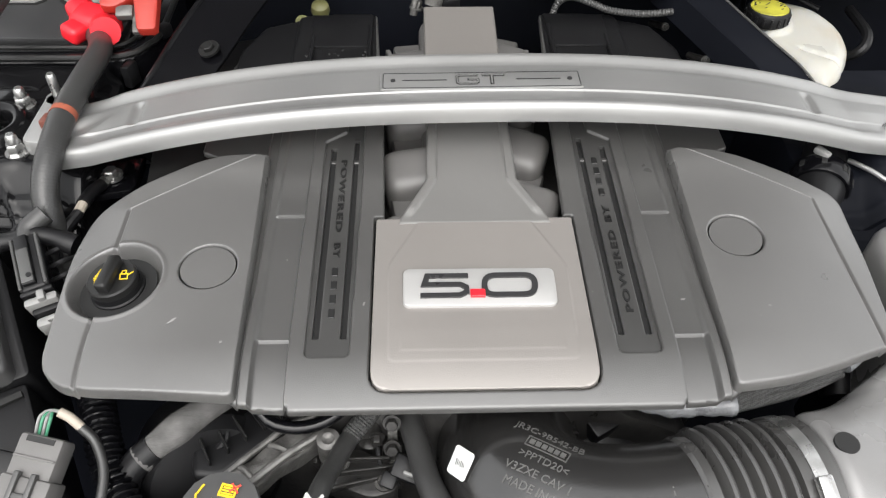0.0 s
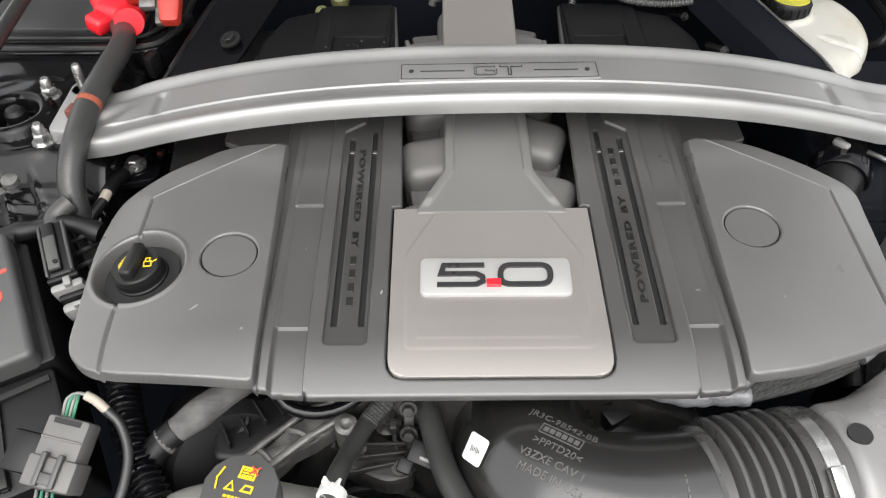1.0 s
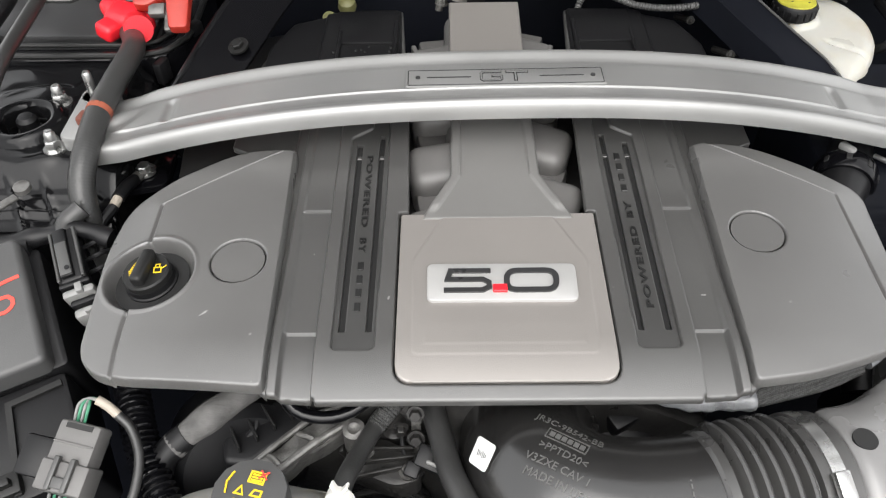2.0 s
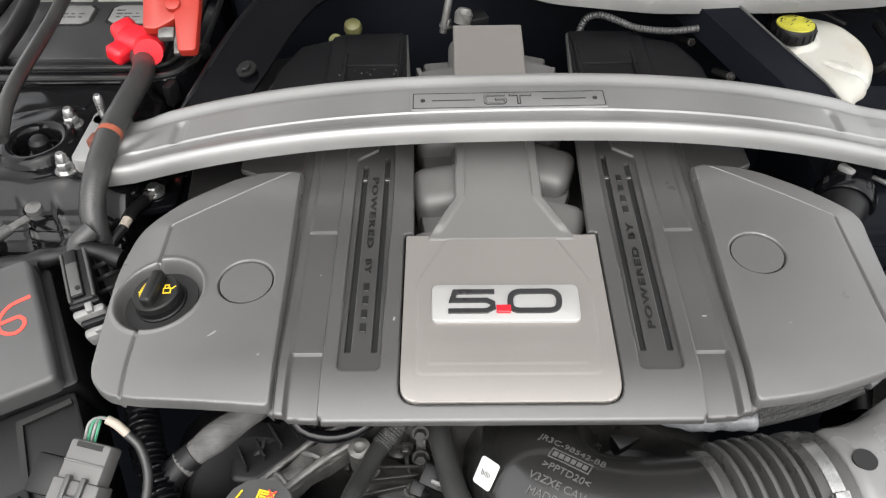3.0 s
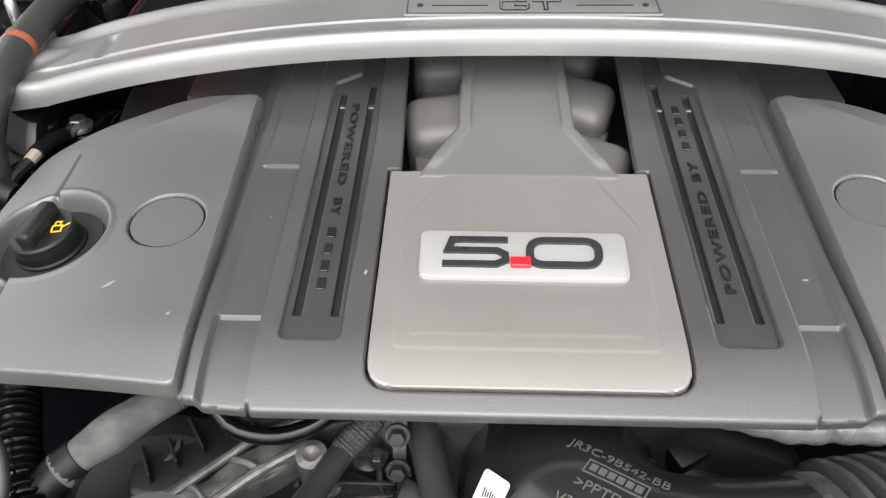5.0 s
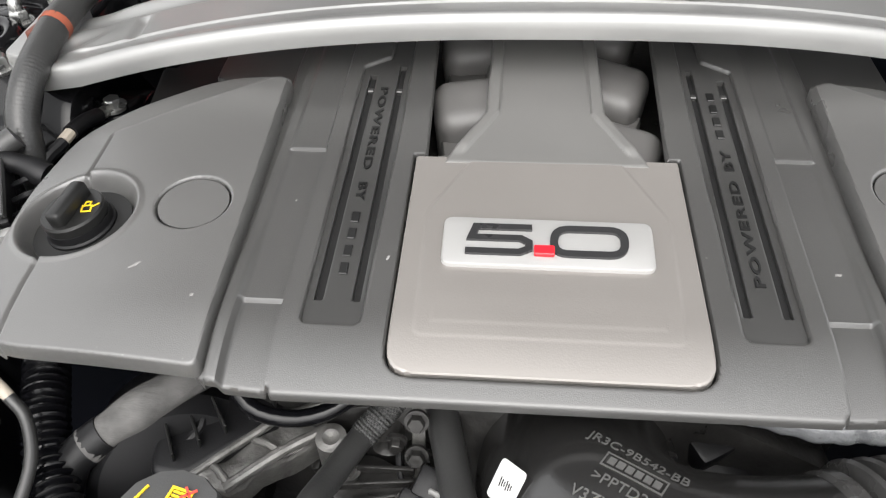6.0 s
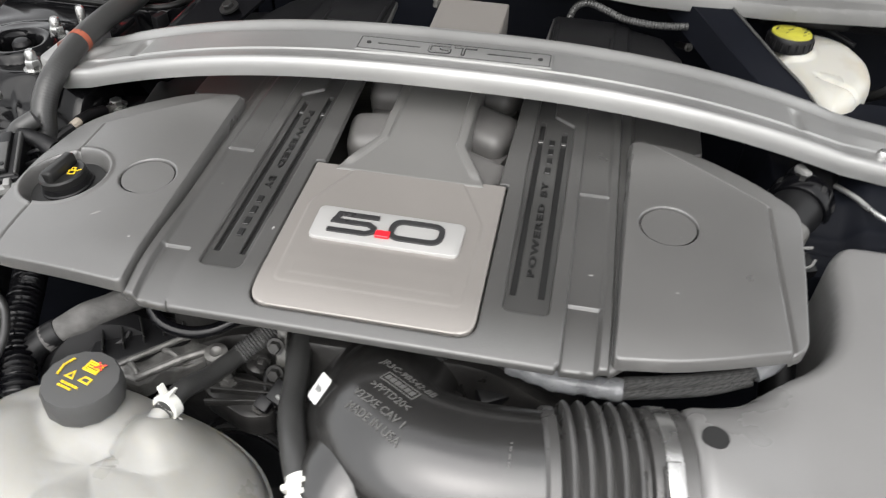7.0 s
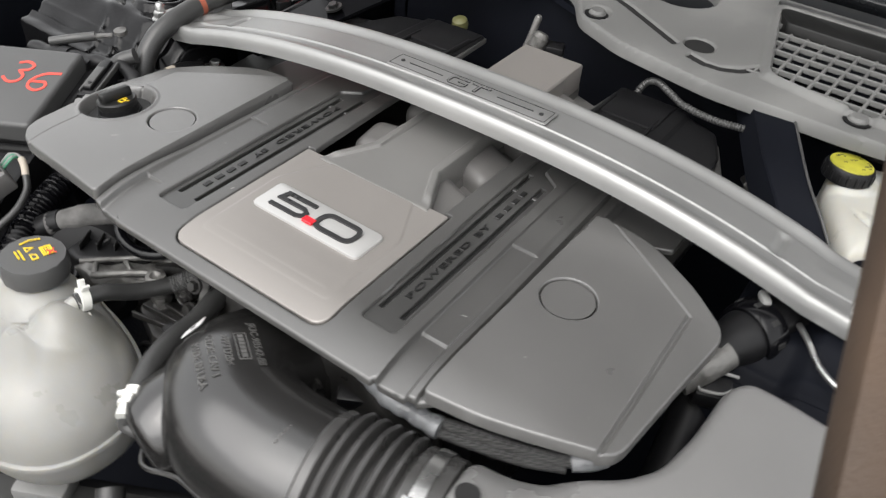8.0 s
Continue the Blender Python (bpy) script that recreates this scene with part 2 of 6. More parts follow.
def arcs(outline, radius, n=5):
    """The outline with its corners rounded; radius is one number, or one for each corner."""
    out = []
    k = len(outline)
    rr = radius if isinstance(radius, (list, tuple)) else [radius] * k
    for i in range(k):
        p, a, b = Vector(outline[i]), Vector(outline[i - 1]), Vector(outline[(i + 1) % k])
        u, w = (a - p), (b - p)
        cut = min(rr[i], u.length * 0.45, w.length * 0.45)
        s, e = p + u.normalized() * cut, p + w.normalized() * cut
        for j in range(n + 1):
            t = j / n
            q = s * (1 - t) ** 2 + p * (2 * t * (1 - t)) + e * t * t
            out.append((q.x, q.y))
    return out


def inside_by(poly, u, v):
    """How far the points (u, v) lie outside the polygon; negative inside."""
    pts = np.array(poly, float)
    best = np.full(u.shape, 1e9)
    odd = np.zeros(u.shape, bool)
    for (x0, y0), (x1, y1) in zip(pts, np.roll(pts, -1, axis=0)):
        dx, dy = x1 - x0, y1 - y0
        t = np.clip(((u - x0) * dx + (v - y0) * dy) / max(dx * dx + dy * dy, 1e-12), 0, 1)
        best = np.minimum(best, (u - x0 - t * dx) ** 2 + (v - y0 - t * dy) ** 2)
        if y0 != y1:
            odd ^= ((y0 > v) != (y1 > v)) & (u < x0 + (v - y0) * dx / dy)
    best = np.sqrt(best)
    return np.where(odd, -best, best)


def ease(x):
    x = np.clip(x, 0, 1)
    return x * x * (3 - 2 * x)


def moulded(name, outline, height, res=0.0015, rim=0.002, drop=0.012, holes=()):
    """A moulded shell over an outline in (u, v): height(u, v) shapes its top, the rim is rounded and a skirt hangs down by drop."""
    o = np.array(outline)
    lo, hi = o.min(0) - 2 * res, o.max(0) + 2 * res
    nu, nv = int((hi[0] - lo[0]) / res) + 1, int((hi[1] - lo[1]) / res) + 1
    u, v = np.meshgrid(lo[0] + np.arange(nu) * res, lo[1] + np.arange(nv) * res, indexing="ij")

    def outside(a, b):
        s = inside_by(outline, a, b)
        for h in holes:
            s = np.maximum(s, -inside_by(h, a, b))
        return s

    s = outside(u, v)
    e = res * 0.2
    gu, gv = (outside(u + e, v) - s) / e, (outside(u, v + e) - s) / e
    edge = s > -0.52 * res
    out = s > 0.52 * res
    u2, v2 = np.where(edge, u - gu * s, u), np.where(edge, v - gv * s, v)
    w = height(u2, v2)
    d = np.where(edge, rim, np.clip(rim + s, 0, rim))
    w = w - (rim - np.sqrt(np.maximum(rim * rim - d * d, 0)))
    good = ~out
    count = good[:-1, :-1].astype(int) + good[1:, :-1] + good[1:, 1:] + good[:-1, 1:]
    used = np.zeros(u.shape, bool)
    for a, b in ((slice(0, -1), slice(0, -1)), (slice(1, None), slice(0, -1)), (slice(1, None), slice(1, None)), (slice(0, -1), slice(1, None))):
        used[a, b] |= (count >= 3) & good[a, b]
    idx = -np.ones(u.shape, int)
    idx[used] = np.arange(used.sum())
    verts = np.stack([u2[used], v2[used], w[used]], 1)
    corner = np.stack([idx[:-1, :-1], idx[1:, :-1], idx[1:, 1:], idx[:-1, 1:]], 2)
    faces = corner[count == 4].tolist()
    three = corner[count == 3]
    okay = np.stack([good[:-1, :-1], good[1:, :-1], good[1:, 1:], good[:-1, 1:]], 2)[count == 3]
    faces += [[c for c, g in zip(q, k) if g] for q, k in zip(three.tolist(), okay.tolist())]
    seen = {}
    for f in faces:
        for p, q in zip(f, f[1:] + f[:1]):
            if (q, p) in seen:
                del seen[(q, p)]
            else:
                seen[(p, q)] = True
    low, extra = {}, []
    for p, q in seen:
        for k in (p, q):
            if k not in low:
                low[k] = len(verts) + len(extra)
                extra.append((verts[k][0], verts[k][1], verts[k][2] - drop))
        faces.append([q, p, low[p], low[q]])
    me = bpy.data.meshes.new(name)
    me.from_pydata(verts.tolist() + extra, [], faces)
    return me


def lettering(text, size, depth, m, spacing=1.0, bold=0.0):
    """Raised letters on the plane of the pose m, centred on it."""
    c = bpy.data.curves.new("letters", "FONT")
    c.body, c.size, c.extrude, c.space_character, c.offset = text, size, depth, spacing, bold
    c.align_x, c.align_y = "CENTER", "CENTER"
    c.resolution_u = 3
    ob = new("letters", c)
    bpy.context.view_layer.update()
    me = bpy.data.meshes.new_from_object(ob.evaluated_get(bpy.context.evaluated_depsgraph_get()))
    bpy.data.objects.remove(ob)
    bpy.data.curves.remove(c)
    me.materials.clear()
    me.transform(m)
    return me


def hexagon(r, h, m, washer=0.0):
    """A hexagon nut or bolt head with a chamfer, and its washer."""
    b = lathe([(0, 0), (r, 0), (r, h * 0.85), (r * 0.86, h), (0, h)], m, 6)
    return joined(b, lathe([(0, -0.0015), (washer, -0.0015), (washer, 0.001), (0, 0.001)], m, 20)) if washer else b


# ---- the setting: ground, engine bay, cowl ----
single("ground", block((60, 60, 0.2), (0, 0, -0.1), 0), M_CONCRETE, "plain grey concrete ground under the car", kind="structure")
single("bay_floor", block((1.5, 1.6, 0.03), (0, 0.35, 0.42), 0), M_BAY, "dark floor of the engine bay", kind="structure")
single("bay_wall_left", block((0.04, 1.5, 0.85), (-0.74, 0.35, 0.425), 0.004), M_BAY, "dark painted inner wing of the engine bay", kind="structure")
single("bay_wall_right", block((0.04, 1.5, 0.85), (0.74, 0.35, 0.425), 0.004), M_BAY, "dark painted inner wing of the engine bay", kind="structure")
single("bay_wall_front", block((1.5, 0.05, 0.72), (0, -0.30, 0.36), 0.004), M_BAY, "dark front cross member of the engine bay", kind="structure")


def firewall_shape():
    return joined(block((1.02, 0.03, 0.93), (0.210, 0.955, 0.465), 0.004), block((0.03, 0.14, 0.93), (-0.303, 1.010, 0.465), 0.004), block((0.46, 0.03, 0.93), (-0.510, 1.080, 0.465), 0.004))


single("bay_wall_rear", firewall_shape(), M_BAY, "plain dark blue-black firewall", kind="structure")


def bonnet_shape():
    """The open bonnet, hinged behind the cowl and leaning forward over the bay."""
    m = pose(0, 1.14, 1.02, 113, 0, 0) @ Matrix.Translation((0, 0.55, 0))
    panel = prism(arcs([(-0.74, -0.56), (0.74, -0.56), (0.70, 0.30), (0.56, 0.56), (-0.56, 0.56), (-0.70, 0.30)], 0.05), -0.015, 0.015, m, 0.008)
    ribs = [block((0.05, 0.85, 0.02), m @ pose(x, -0.02, 0.02, 0, 0, a), 0.006) for x, a in ((-0.40, 8), (0.0, 0), (0.40, -8))]
    return joined(panel, *ribs)


single("bonnet", bonnet_shape(), M_BONNET, "open dark bonnet standing above the engine bay", "bonnet")

COWL_FRONT = [(-0.118, 0.870), (-0.095, 0.880), (-0.055, 0.908), (-0.018, 0.892), (0.012, 0.846), (0.075, 0.820), (0.190, 0.802),
              (0.335, 0.802), (0.453, 0.812), (0.66, 0.86)]
GRILLE = [(0.238, 0.852), (0.30, 0.842), (0.40, 0.836), (0.60, 0.848), (0.60, 0.99), (0.205, 0.99)]


def cowl_height(x, y):
    z = 0.938 + (y - 0.80) * 0.16
    z = z + 0.006 * ease((inside_by(GRILLE, x, y) * -1 + 0.012) / 0.01)
    for bx, by in ((0.026, 0.863), (0.336, 0.832), (-0.2, 0.93), (0.5, 0.84)):
        z = z - 0.003 * ease((0.017 - np.hypot(x - bx, y - by)) / 0.004)
    return z


def band(points, width):
    """The outline of a band of that width along a line of points."""
    p = [Vector(q) for q in points]
    left, right = [], []
    for i, q in enumerate(p):
        d = (p[min(i + 1, len(p) - 1)] - p[max(i - 1, 0)]).normalized()
        n = Vector((-d.y, d.x)) * (width / 2)
        left.append((q.x + n.x, q.y + n.y))
        right.append((q.x - n.x, q.y - n.y))
    return left + right[::-1]


def oval(x, y, rx, ry, n=24):
    return [(x + rx * math.cos(2 * math.pi * i / n), y + ry * math.sin(2 * math.pi * i / n)) for i in range(n)]


def build_cowl():
    cowl = thing("scuttle", (0.1, 0.85, 0.93), "weathered grey plastic scuttle cover with a mesh grille", "scuttle")
    outline = arcs(COWL_FRONT + [(0.66, 1.02), (-0.105, 1.02)], 0.015)
    gaps = [oval(0.153, 0.866, 0.017, 0.012), band([(-0.055, 0.942), (0.050, 0.897), (0.128, 0.855)], 0.006), band([(0.150, 0.842), (0.170, 0.836), (0.190, 0.837), (0.208, 0.845), (0.224, 0.860)], 0.007), oval(0.090, 0.965, 0.045, 0.034)]
    part("panel", moulded("cowl", outline, cowl_height, 0.0022, 0.004, 0.012, holes=[arcs(GRILLE, 0.012)] + gaps), M_COWL, cowl)
    # black sheets just below the surface paint the shade in hole and grooves
    for gap in gaps[:3]:
        sunk = prism(gap, -0.003, 0.0, bevel=0)
        for v in sunk.verts:
            v.co.z += 0.9362 + (v.co.y - 0.80) * 0.16
        part("sunk_shade", sunk, M_GAP_SHADE, cowl, "black sheet painting the shade in an opening")
    # black block below the bars stands in for the shade under them
    part("well", block((0.42, 0.16, 0.02), (0.41, 0.915, 0.912), 0.004), M_TOWER, cowl, "gloss black block under the mesh for its shaded hollow")
    # dark sheet below the openings stands in for the shaded hollow
    part("lining", prism([(-0.08, 0.925), (0.0, 0.885), (0.10, 0.850), (0.14, 0.830), (0.19, 0.826), (0.236, 0.850), (0.21, 0.885), (0.15, 1.0), (0.0, 1.0)], 0.922, 0.930, None, 0), M_BAY, cowl, "dark sheet under the panel for the shade of the hollow")
    for bx, by in ((0.026, 0.863), (0.336, 0.832), (0.5, 0.84)):
        z = 0.938 + (by - 0.80) * 0.16 - 0.003
        bolt = part("fastener", lathe([(0, 0), (0.0105, 0), (0.0105, 0.003), (0.008, 0.006), (0, 0.007)], pose(bx, by, z), 20), M_COWL, cowl, "grey round push fastener")
        part("washer", lathe([(0.0115, 0), (0.015, 0), (0.015, 0.0012), (0.0115, 0.0012)], pose(bx, by, z), 24), M_BLACK, bolt)
    part("rear_strip", prism(arcs([(0.200, 0.985), (0.222, 0.948), (0.300, 0.946), (0.62, 0.960), (0.62, 1.02), (0.19, 1.02)], 0.006), 0.955, 0.972, None, 0.003), M_GREYBLACK, cowl, "dark rubber strip along the windscreen")
    base = Vector((0.1, 0.85, 0.93))
    for name, count, size, place in (("long", 20, (0.0032, 0.135, 0.006), lambda i: Matrix.Translation((0.226 + i * 0.019, 0.905, 0.951)) @ pose(0, 0, 0, 9, 0, -6)),
                                     ("cross", 7, (0.40, 0.0030, 0.006), lambda i: Matrix.Translation((0.412, 0.852 + i * 0.018, 0.9435 + i * 0.018 * 0.16)))):
        me = as_mesh("grille_bar", block(size, (0, 0, 0), 0.0008, 1))
        me.materials.append(M_COWL)
        for i in range(count):
            ob = new("grille_bar", me)
            ob.parent = cowl
            ob.matrix_basis = Matrix.Translation(-base) @ place(i)
    cowl.matrix_basis = Matrix.Translation((0.003, 0.015, -0.013)) @ cowl.matrix_basis


build_cowl()
single("bay_deck", joined(block((0.55, 0.16, 0.02), pose(-0.385, 1.14, 0.958, 8), 0.006), block((0.44, 0.04, 0.03), pose(-0.42, 1.085, 0.945, 0), 0.008), block((0.03, 0.20, 0.03), pose(-0.16, 1.03, 0.945, 0, 0, 12), 0.006)), M_BAY, "dark panel between firewall and windscreen", kind="structure")
hinge = thing("scuttle_bracket", (-0.13, 0.88, 0.93), "bare metal bracket at the end of the scuttle", "bracket")
part("plate", prism(arcs([(-0.150, 0.862), (-0.124, 0.850), (-0.104, 0.905), (-0.118, 0.960), (-0.150, 0.965)], 0.006), 0.938, 0.950, None, 0.002), M_BRACE, hinge)
part("arm", tube([(-0.098, 0.890, 0.952), (-0.085, 0.925, 0.954), (-0.060, 0.940, 0.954), (-0.040, 0.944, 0.954)], 0.005, 10, 0.004), M_BRACE, hinge)
# black bar laid on the plate paints the shade in a slot
part("slot", block((0.012, 0.030, 0.002), pose(-0.128, 0.910, 0.9512, 0, 0, 14), 0.0008, 1), M_BLACK, hinge)
# added block, not seen itself; keeps bright ground out of the scuttle openings
single("scuttle_backing", block((0.86, 0.30, 0.02), (0.31, 1.135, 0.895), 0.004), M_BAY, "dark added block closing the openings behind the scuttle cover", kind="structure")
single("windscreen_base", block((1.5, 0.5, 0.02), pose(0, 1.27, 1.085, 27), 0.004), M_GLASS_DARK, "dark windscreen foot behind the cowl panel", kind="structure")


# ---- engine cover ----
COVER = pose(-0.0022, 0.3315, 0.8752, 1.2, -0.8, -0.6)
PAD_R = [(0.1790, -0.0040), (0.2234, 0.0015), (0.2600, 0.0122), (0.2960, 0.0255), (0.3085, 0.0316), (0.3130, 0.0420), (0.3290, 0.1860), (0.3245, 0.1990), (0.2915, 0.2260), (0.2500, 0.2480), (0.2267, 0.2540), (0.1840, 0.2530)]
PAD_L = [(-0.1840, 0.2500), (-0.2267, 0.2525), (-0.2480, 0.2470), (-0.2936, 0.2205), (-0.3291, 0.1805), (-0.3325, 0.1401), (-0.3245, 0.0330), (-0.3196, 0.0195), (-0.3065, 0.0082), (-0.2847, 0.0026), (-0.1790, -0.0056)]
RIDGE_R = [(0.1785, -0.02), (0.1860, 0.2475), (0.1965, 0.2518), (0.2980, 0.1865), (0.2985, 0.0500), (0.2985, -0.02)]
RIDGE_L = [(-0.1785, -0.02), (-0.1860, 0.2440), (-0.1925, 0.2475), (-0.2935, 0.1815), (-0.2935, 0.0500), (-0.2900, -0.02)]
WELL = (-0.2870, 0.1012)
SCUFFS = [(-0.2323, 0.0575, 0.0045, 40), (-0.1930, 0.0373, 0.0018, 10), (-0.0903, 0.0732, 0.0030, 70), (0.1596, 0.0773, 0.0034, 20), (0.2215, 0.0633, 0.0014, 60), (-0.1550, 0.1239, 0.0009, 0)]
# hollows for the lettered strips and the centre plate
STRIP_RECESS = arcs([(0.0995, 0.0258), (0.1318, 0.0258), (0.1325, 0.120), (0.1332, 0.268), (0.1140, 0.2822), (0.1120, 0.360), (0.0990, 0.360), (0.0975, 0.20), (0.0985, 0.11)],
                    [0.005, 0.005, 0.01, 0.002, 0.002, 0.002, 0.002, 0.01, 0.01])
PLATE_RECESS = arcs([(-0.0844, -0.0021), (0.0840, -0.0021), (0.0846, 0.1675), (-0.0850, 0.1675)], [0.015, 0.015, 0.002, 0.002])


def front_fall(v):
    return -0.006 * np.clip((0.036 - v) / 0.040, 0, 1.3) ** 2 - 0.03 * np.clip(v - 0.28, 0, 1)


def body_height(u, v):
    a = np.abs(u)
    w = front_fall(v) - 0.0015
    floor = -0.0022 - 0.0026 * ease((0.173 - v) / 0.0013) - 0.0026 * ease((0.0437 - v) / 0.0013)
    band = -0.0012 - 0.0025 * ease((v - 0.05) / 0.06)
    low = np.where(a < 0.167, floor, floor + (band - floor) * ease((a - 0.167) / 0.004))
    w = w + low * ease((a - 0.1435) / 0.0015)
    w = w - 0.0055 * ease((a - 0.1765) / 0.0015)
    w = w - 0.010 * ease((v - 0.252) / 0.01) * ease((a - 0.186) / 0.006)
    return w


def pad_height(ridge):
    def height(u, v):
        s = inside_by(ridge, u, v)
        w = 0.0025 + front_fall(v) * 0.8 - 0.0022 * ease((s + 0.0005) / 0.0014)
        w = w - np.clip(s, 0, 0.05) * 0.16 * ease((v - 0.10) / 0.08)
        w = w - 0.45 * np.clip(np.abs(u) - 0.2, 0, 1) ** 2
        groove = ease(1 - np.abs(s - 0.0020) / 0.0030)
        w = w - 0.0021 * groove
        if ridge is RIDGE_L:
            d = np.hypot(u - WELL[0], v - WELL[1])
            w = w + 0.0010 * ease((0.0425 - d) / 0.004) - 0.0145 * ease((0.0385 - d) / 0.008)
        return w
    return height


def strip_height(u, v):
    return front_fall(v) - 0.0046


def plate_height(u, v):
    inner = arcs([(-0.0715, 0.0195), (0.0705, 0.0195), (0.0725, 0.1100), (0.0460, 0.1650), (0.0400, 0.180), (-0.0400, 0.180), (-0.0460, 0.1650), (-0.0730, 0.1120)], 0.006)
    s = inside_by(inner, u, v)
    step = 0.0007 * ease((0.0003 - s) / 0.0026) * (0.25 + 0.75 * ease((v - 0.030) / 0.02)) + 0.0002 * ease((-0.0085 - s) / 0.0030) * ease((0.045 - v) / 0.02)
    return -0.0010 + 0.98 * front_fall(np.minimum(v, 0.2)) + step


NECK_HALF = ([0.157, 0.164, 0.177, 0.211, 0.297, 0.337], [0.0655, 0.0640, 0.0570, 0.0405, 0.0390, 0.0392])


def neck_height(u, v):
    w = 0.0 * v
    half = np.interp(v, *NECK_HALF)
    edge = half - np.abs(u)
    rail = ease((0.0100 - edge) / 0.0016)
    return w + 0.0026 * rail * ease((v - 0.164) / 0.012)


def ring(centre, r, n=40):
    return [(centre[0] + r * math.cos(2 * math.pi * i / n), centre[1] + r * math.sin(2 * math.pi * i / n)) for i in range(n)]


def build_cover():
    cover = thing("engine_cover", COVER, "dark grey grained plastic engine cover with a satin centre plate", "engine cover")
    half = [(0.1415, -0.0145), (0.1420, -0.0105), (0.1765, -0.0085), (0.190, 0.002), (0.2025, 0.251), (0.2545, 0.277), (0.255, 0.385), (0.248, 0.425), (0.222, 0.488), (0.093, 0.500),
            (0.0805, 0.3025), (0.0767, 0.171), (0.078, 0.157)]
    outline = half + [(-x, y) for x, y in reversed(half)]
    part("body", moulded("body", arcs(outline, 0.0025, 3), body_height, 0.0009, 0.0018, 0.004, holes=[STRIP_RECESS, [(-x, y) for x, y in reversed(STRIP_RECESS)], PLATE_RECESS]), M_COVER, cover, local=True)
    discs = {1: (0.2168, 0.1380), -1: (-0.2153, 0.1110)}
    for side, outline, ridge in ((1, PAD_R, RIDGE_R), (-1, PAD_L, RIDGE_L)):
        soft = [0.006 if abs(x) < 0.2 else 0.016 for x, y in outline]
        c = discs[side]
        # panels take the paler copy for the light on them
        pad = part("side_panel", moulded("side_panel", arcs(outline, soft), pad_height(ridge), 0.0007, 0.0018, 0.010, holes=[ring(c, 0.0230)]), M_COVER_LIT, cover, local=True)
        part("access_disc", lathe([(0, -0.008), (0.0217, -0.008), (0.0217, 0.0006), (0, 0.0006)], pose(*c, 0), 48), M_COVER_LIT, pad, local=True)
        # black ring paints the shade in the gap round the disc
        part("disc_gap", lathe([(0.0215, -0.006), (0.0245, -0.006), (0.0245, -0.004), (0.0215, -0.004)], pose(*c, 0), 40), M_GAP_SHADE, pad, local=True)
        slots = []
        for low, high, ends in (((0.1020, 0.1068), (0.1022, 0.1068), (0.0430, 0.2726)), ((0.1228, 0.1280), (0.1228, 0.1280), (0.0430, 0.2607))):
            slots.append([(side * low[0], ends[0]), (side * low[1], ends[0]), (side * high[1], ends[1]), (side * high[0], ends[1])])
        # recessed strips take the darker copy for the shade in them
        strip = part("strip_panel", moulded("strip_panel", [(side * x, y) for x, y in arcs([(0.0988, 0.0251), (0.1325, 0.0251), (0.1332, 0.120), (0.1339, 0.2685), (0.1146, 0.2829), (0.1126, 0.361), (0.0982, 0.361), (0.0968, 0.20), (0.0978, 0.11)], 0.003)], strip_height, 0.0007, 0.0005, 0.005, holes=slots), M_COVER_SHADED, cover, local=True)
        # black floor paints the shade at the bottom of the slots
        part("slot_floor", prism([(side * 0.1005, 0.038), (side * 0.1300, 0.038), (side * 0.1300, 0.277), (side * 0.1005, 0.277)][::side], -0.0090, -0.0086, bevel=0), M_GAP_SHADE, strip, local=True)
        for x in (0.1042, 0.1252):
            part("slot_bridge", block((0.0050, 0.0042, 0.004), (side * (x + 0.0002), 0.2440, -0.0080), 0.0006, 1), M_COVER_SHADED, strip, local=True)
        # raised words, then four plain bars
        turn = 90 if side > 0 else -90
        words = (("POWERED", 0.0640, 0.1510), ("BY", 0.1610, 0.1810)) if side > 0 else (("POWERED", 0.2440, 0.1530), ("BY", 0.1400, 0.1235))
        for word, v0, v1 in words:
            v = (v0 + v1) / 2
            me = lettering(word, 0.01, 0.0006, Matrix(), 1.18, 0.00025)
            x = np.array([q.co.x for q in me.vertices])
            y = np.array([q.co.y for q in me.vertices])
            me.transform(Matrix.Diagonal((abs(v1 - v0) / (x.max() - x.min()), 0.0056 / (y.max() - y.min()), 1, 1)) @ Matrix.Translation((-(x.max() + x.min()) / 2, -(y.max() + y.min()) / 2, 0)))
            me.transform(pose(side * 0.1150, v, float(front_fall(np.array(v))) - 0.0042, 0, 0, turn))
            part("lettering", me, M_LETTER, strip, "raised black lettering", local=True)
        first = 0.1980 if side > 0 else 0.1085
        for k in range(4):
            v = first + side * 0.0140 * k
            part("letter_bar", block((0.0050, 0.0088, 0.0014), pose(side * 0.1150, v, float(front_fall(np.array(v))) - 0.0042), 0.0004, 1), M_LETTER, strip, local=True)
    # vents at the rear of the banks, flat black shapes for their shade
    for side in (1, -1):
        part("vent_slot", prism([(side * 0.1452, 0.2965), (side * 0.1655, 0.2965), (side * 0.1655, 0.2995), (side * 0.1452, 0.3010)][::side], -0.0060, -0.0046, bevel=0), M_GAP_SHADE, cover, "flat black shape for the shade in a vent", local=True)
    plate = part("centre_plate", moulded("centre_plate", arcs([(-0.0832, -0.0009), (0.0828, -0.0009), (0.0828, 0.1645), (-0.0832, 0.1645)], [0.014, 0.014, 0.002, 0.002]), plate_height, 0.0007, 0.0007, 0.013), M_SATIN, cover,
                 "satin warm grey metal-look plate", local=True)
    # black sheet paints the shade in the joint round the plate
    part("plate_gap", prism(PLATE_RECESS, -0.013, -0.0118, bevel=0), M_GAP_SHADE, cover, local=True)
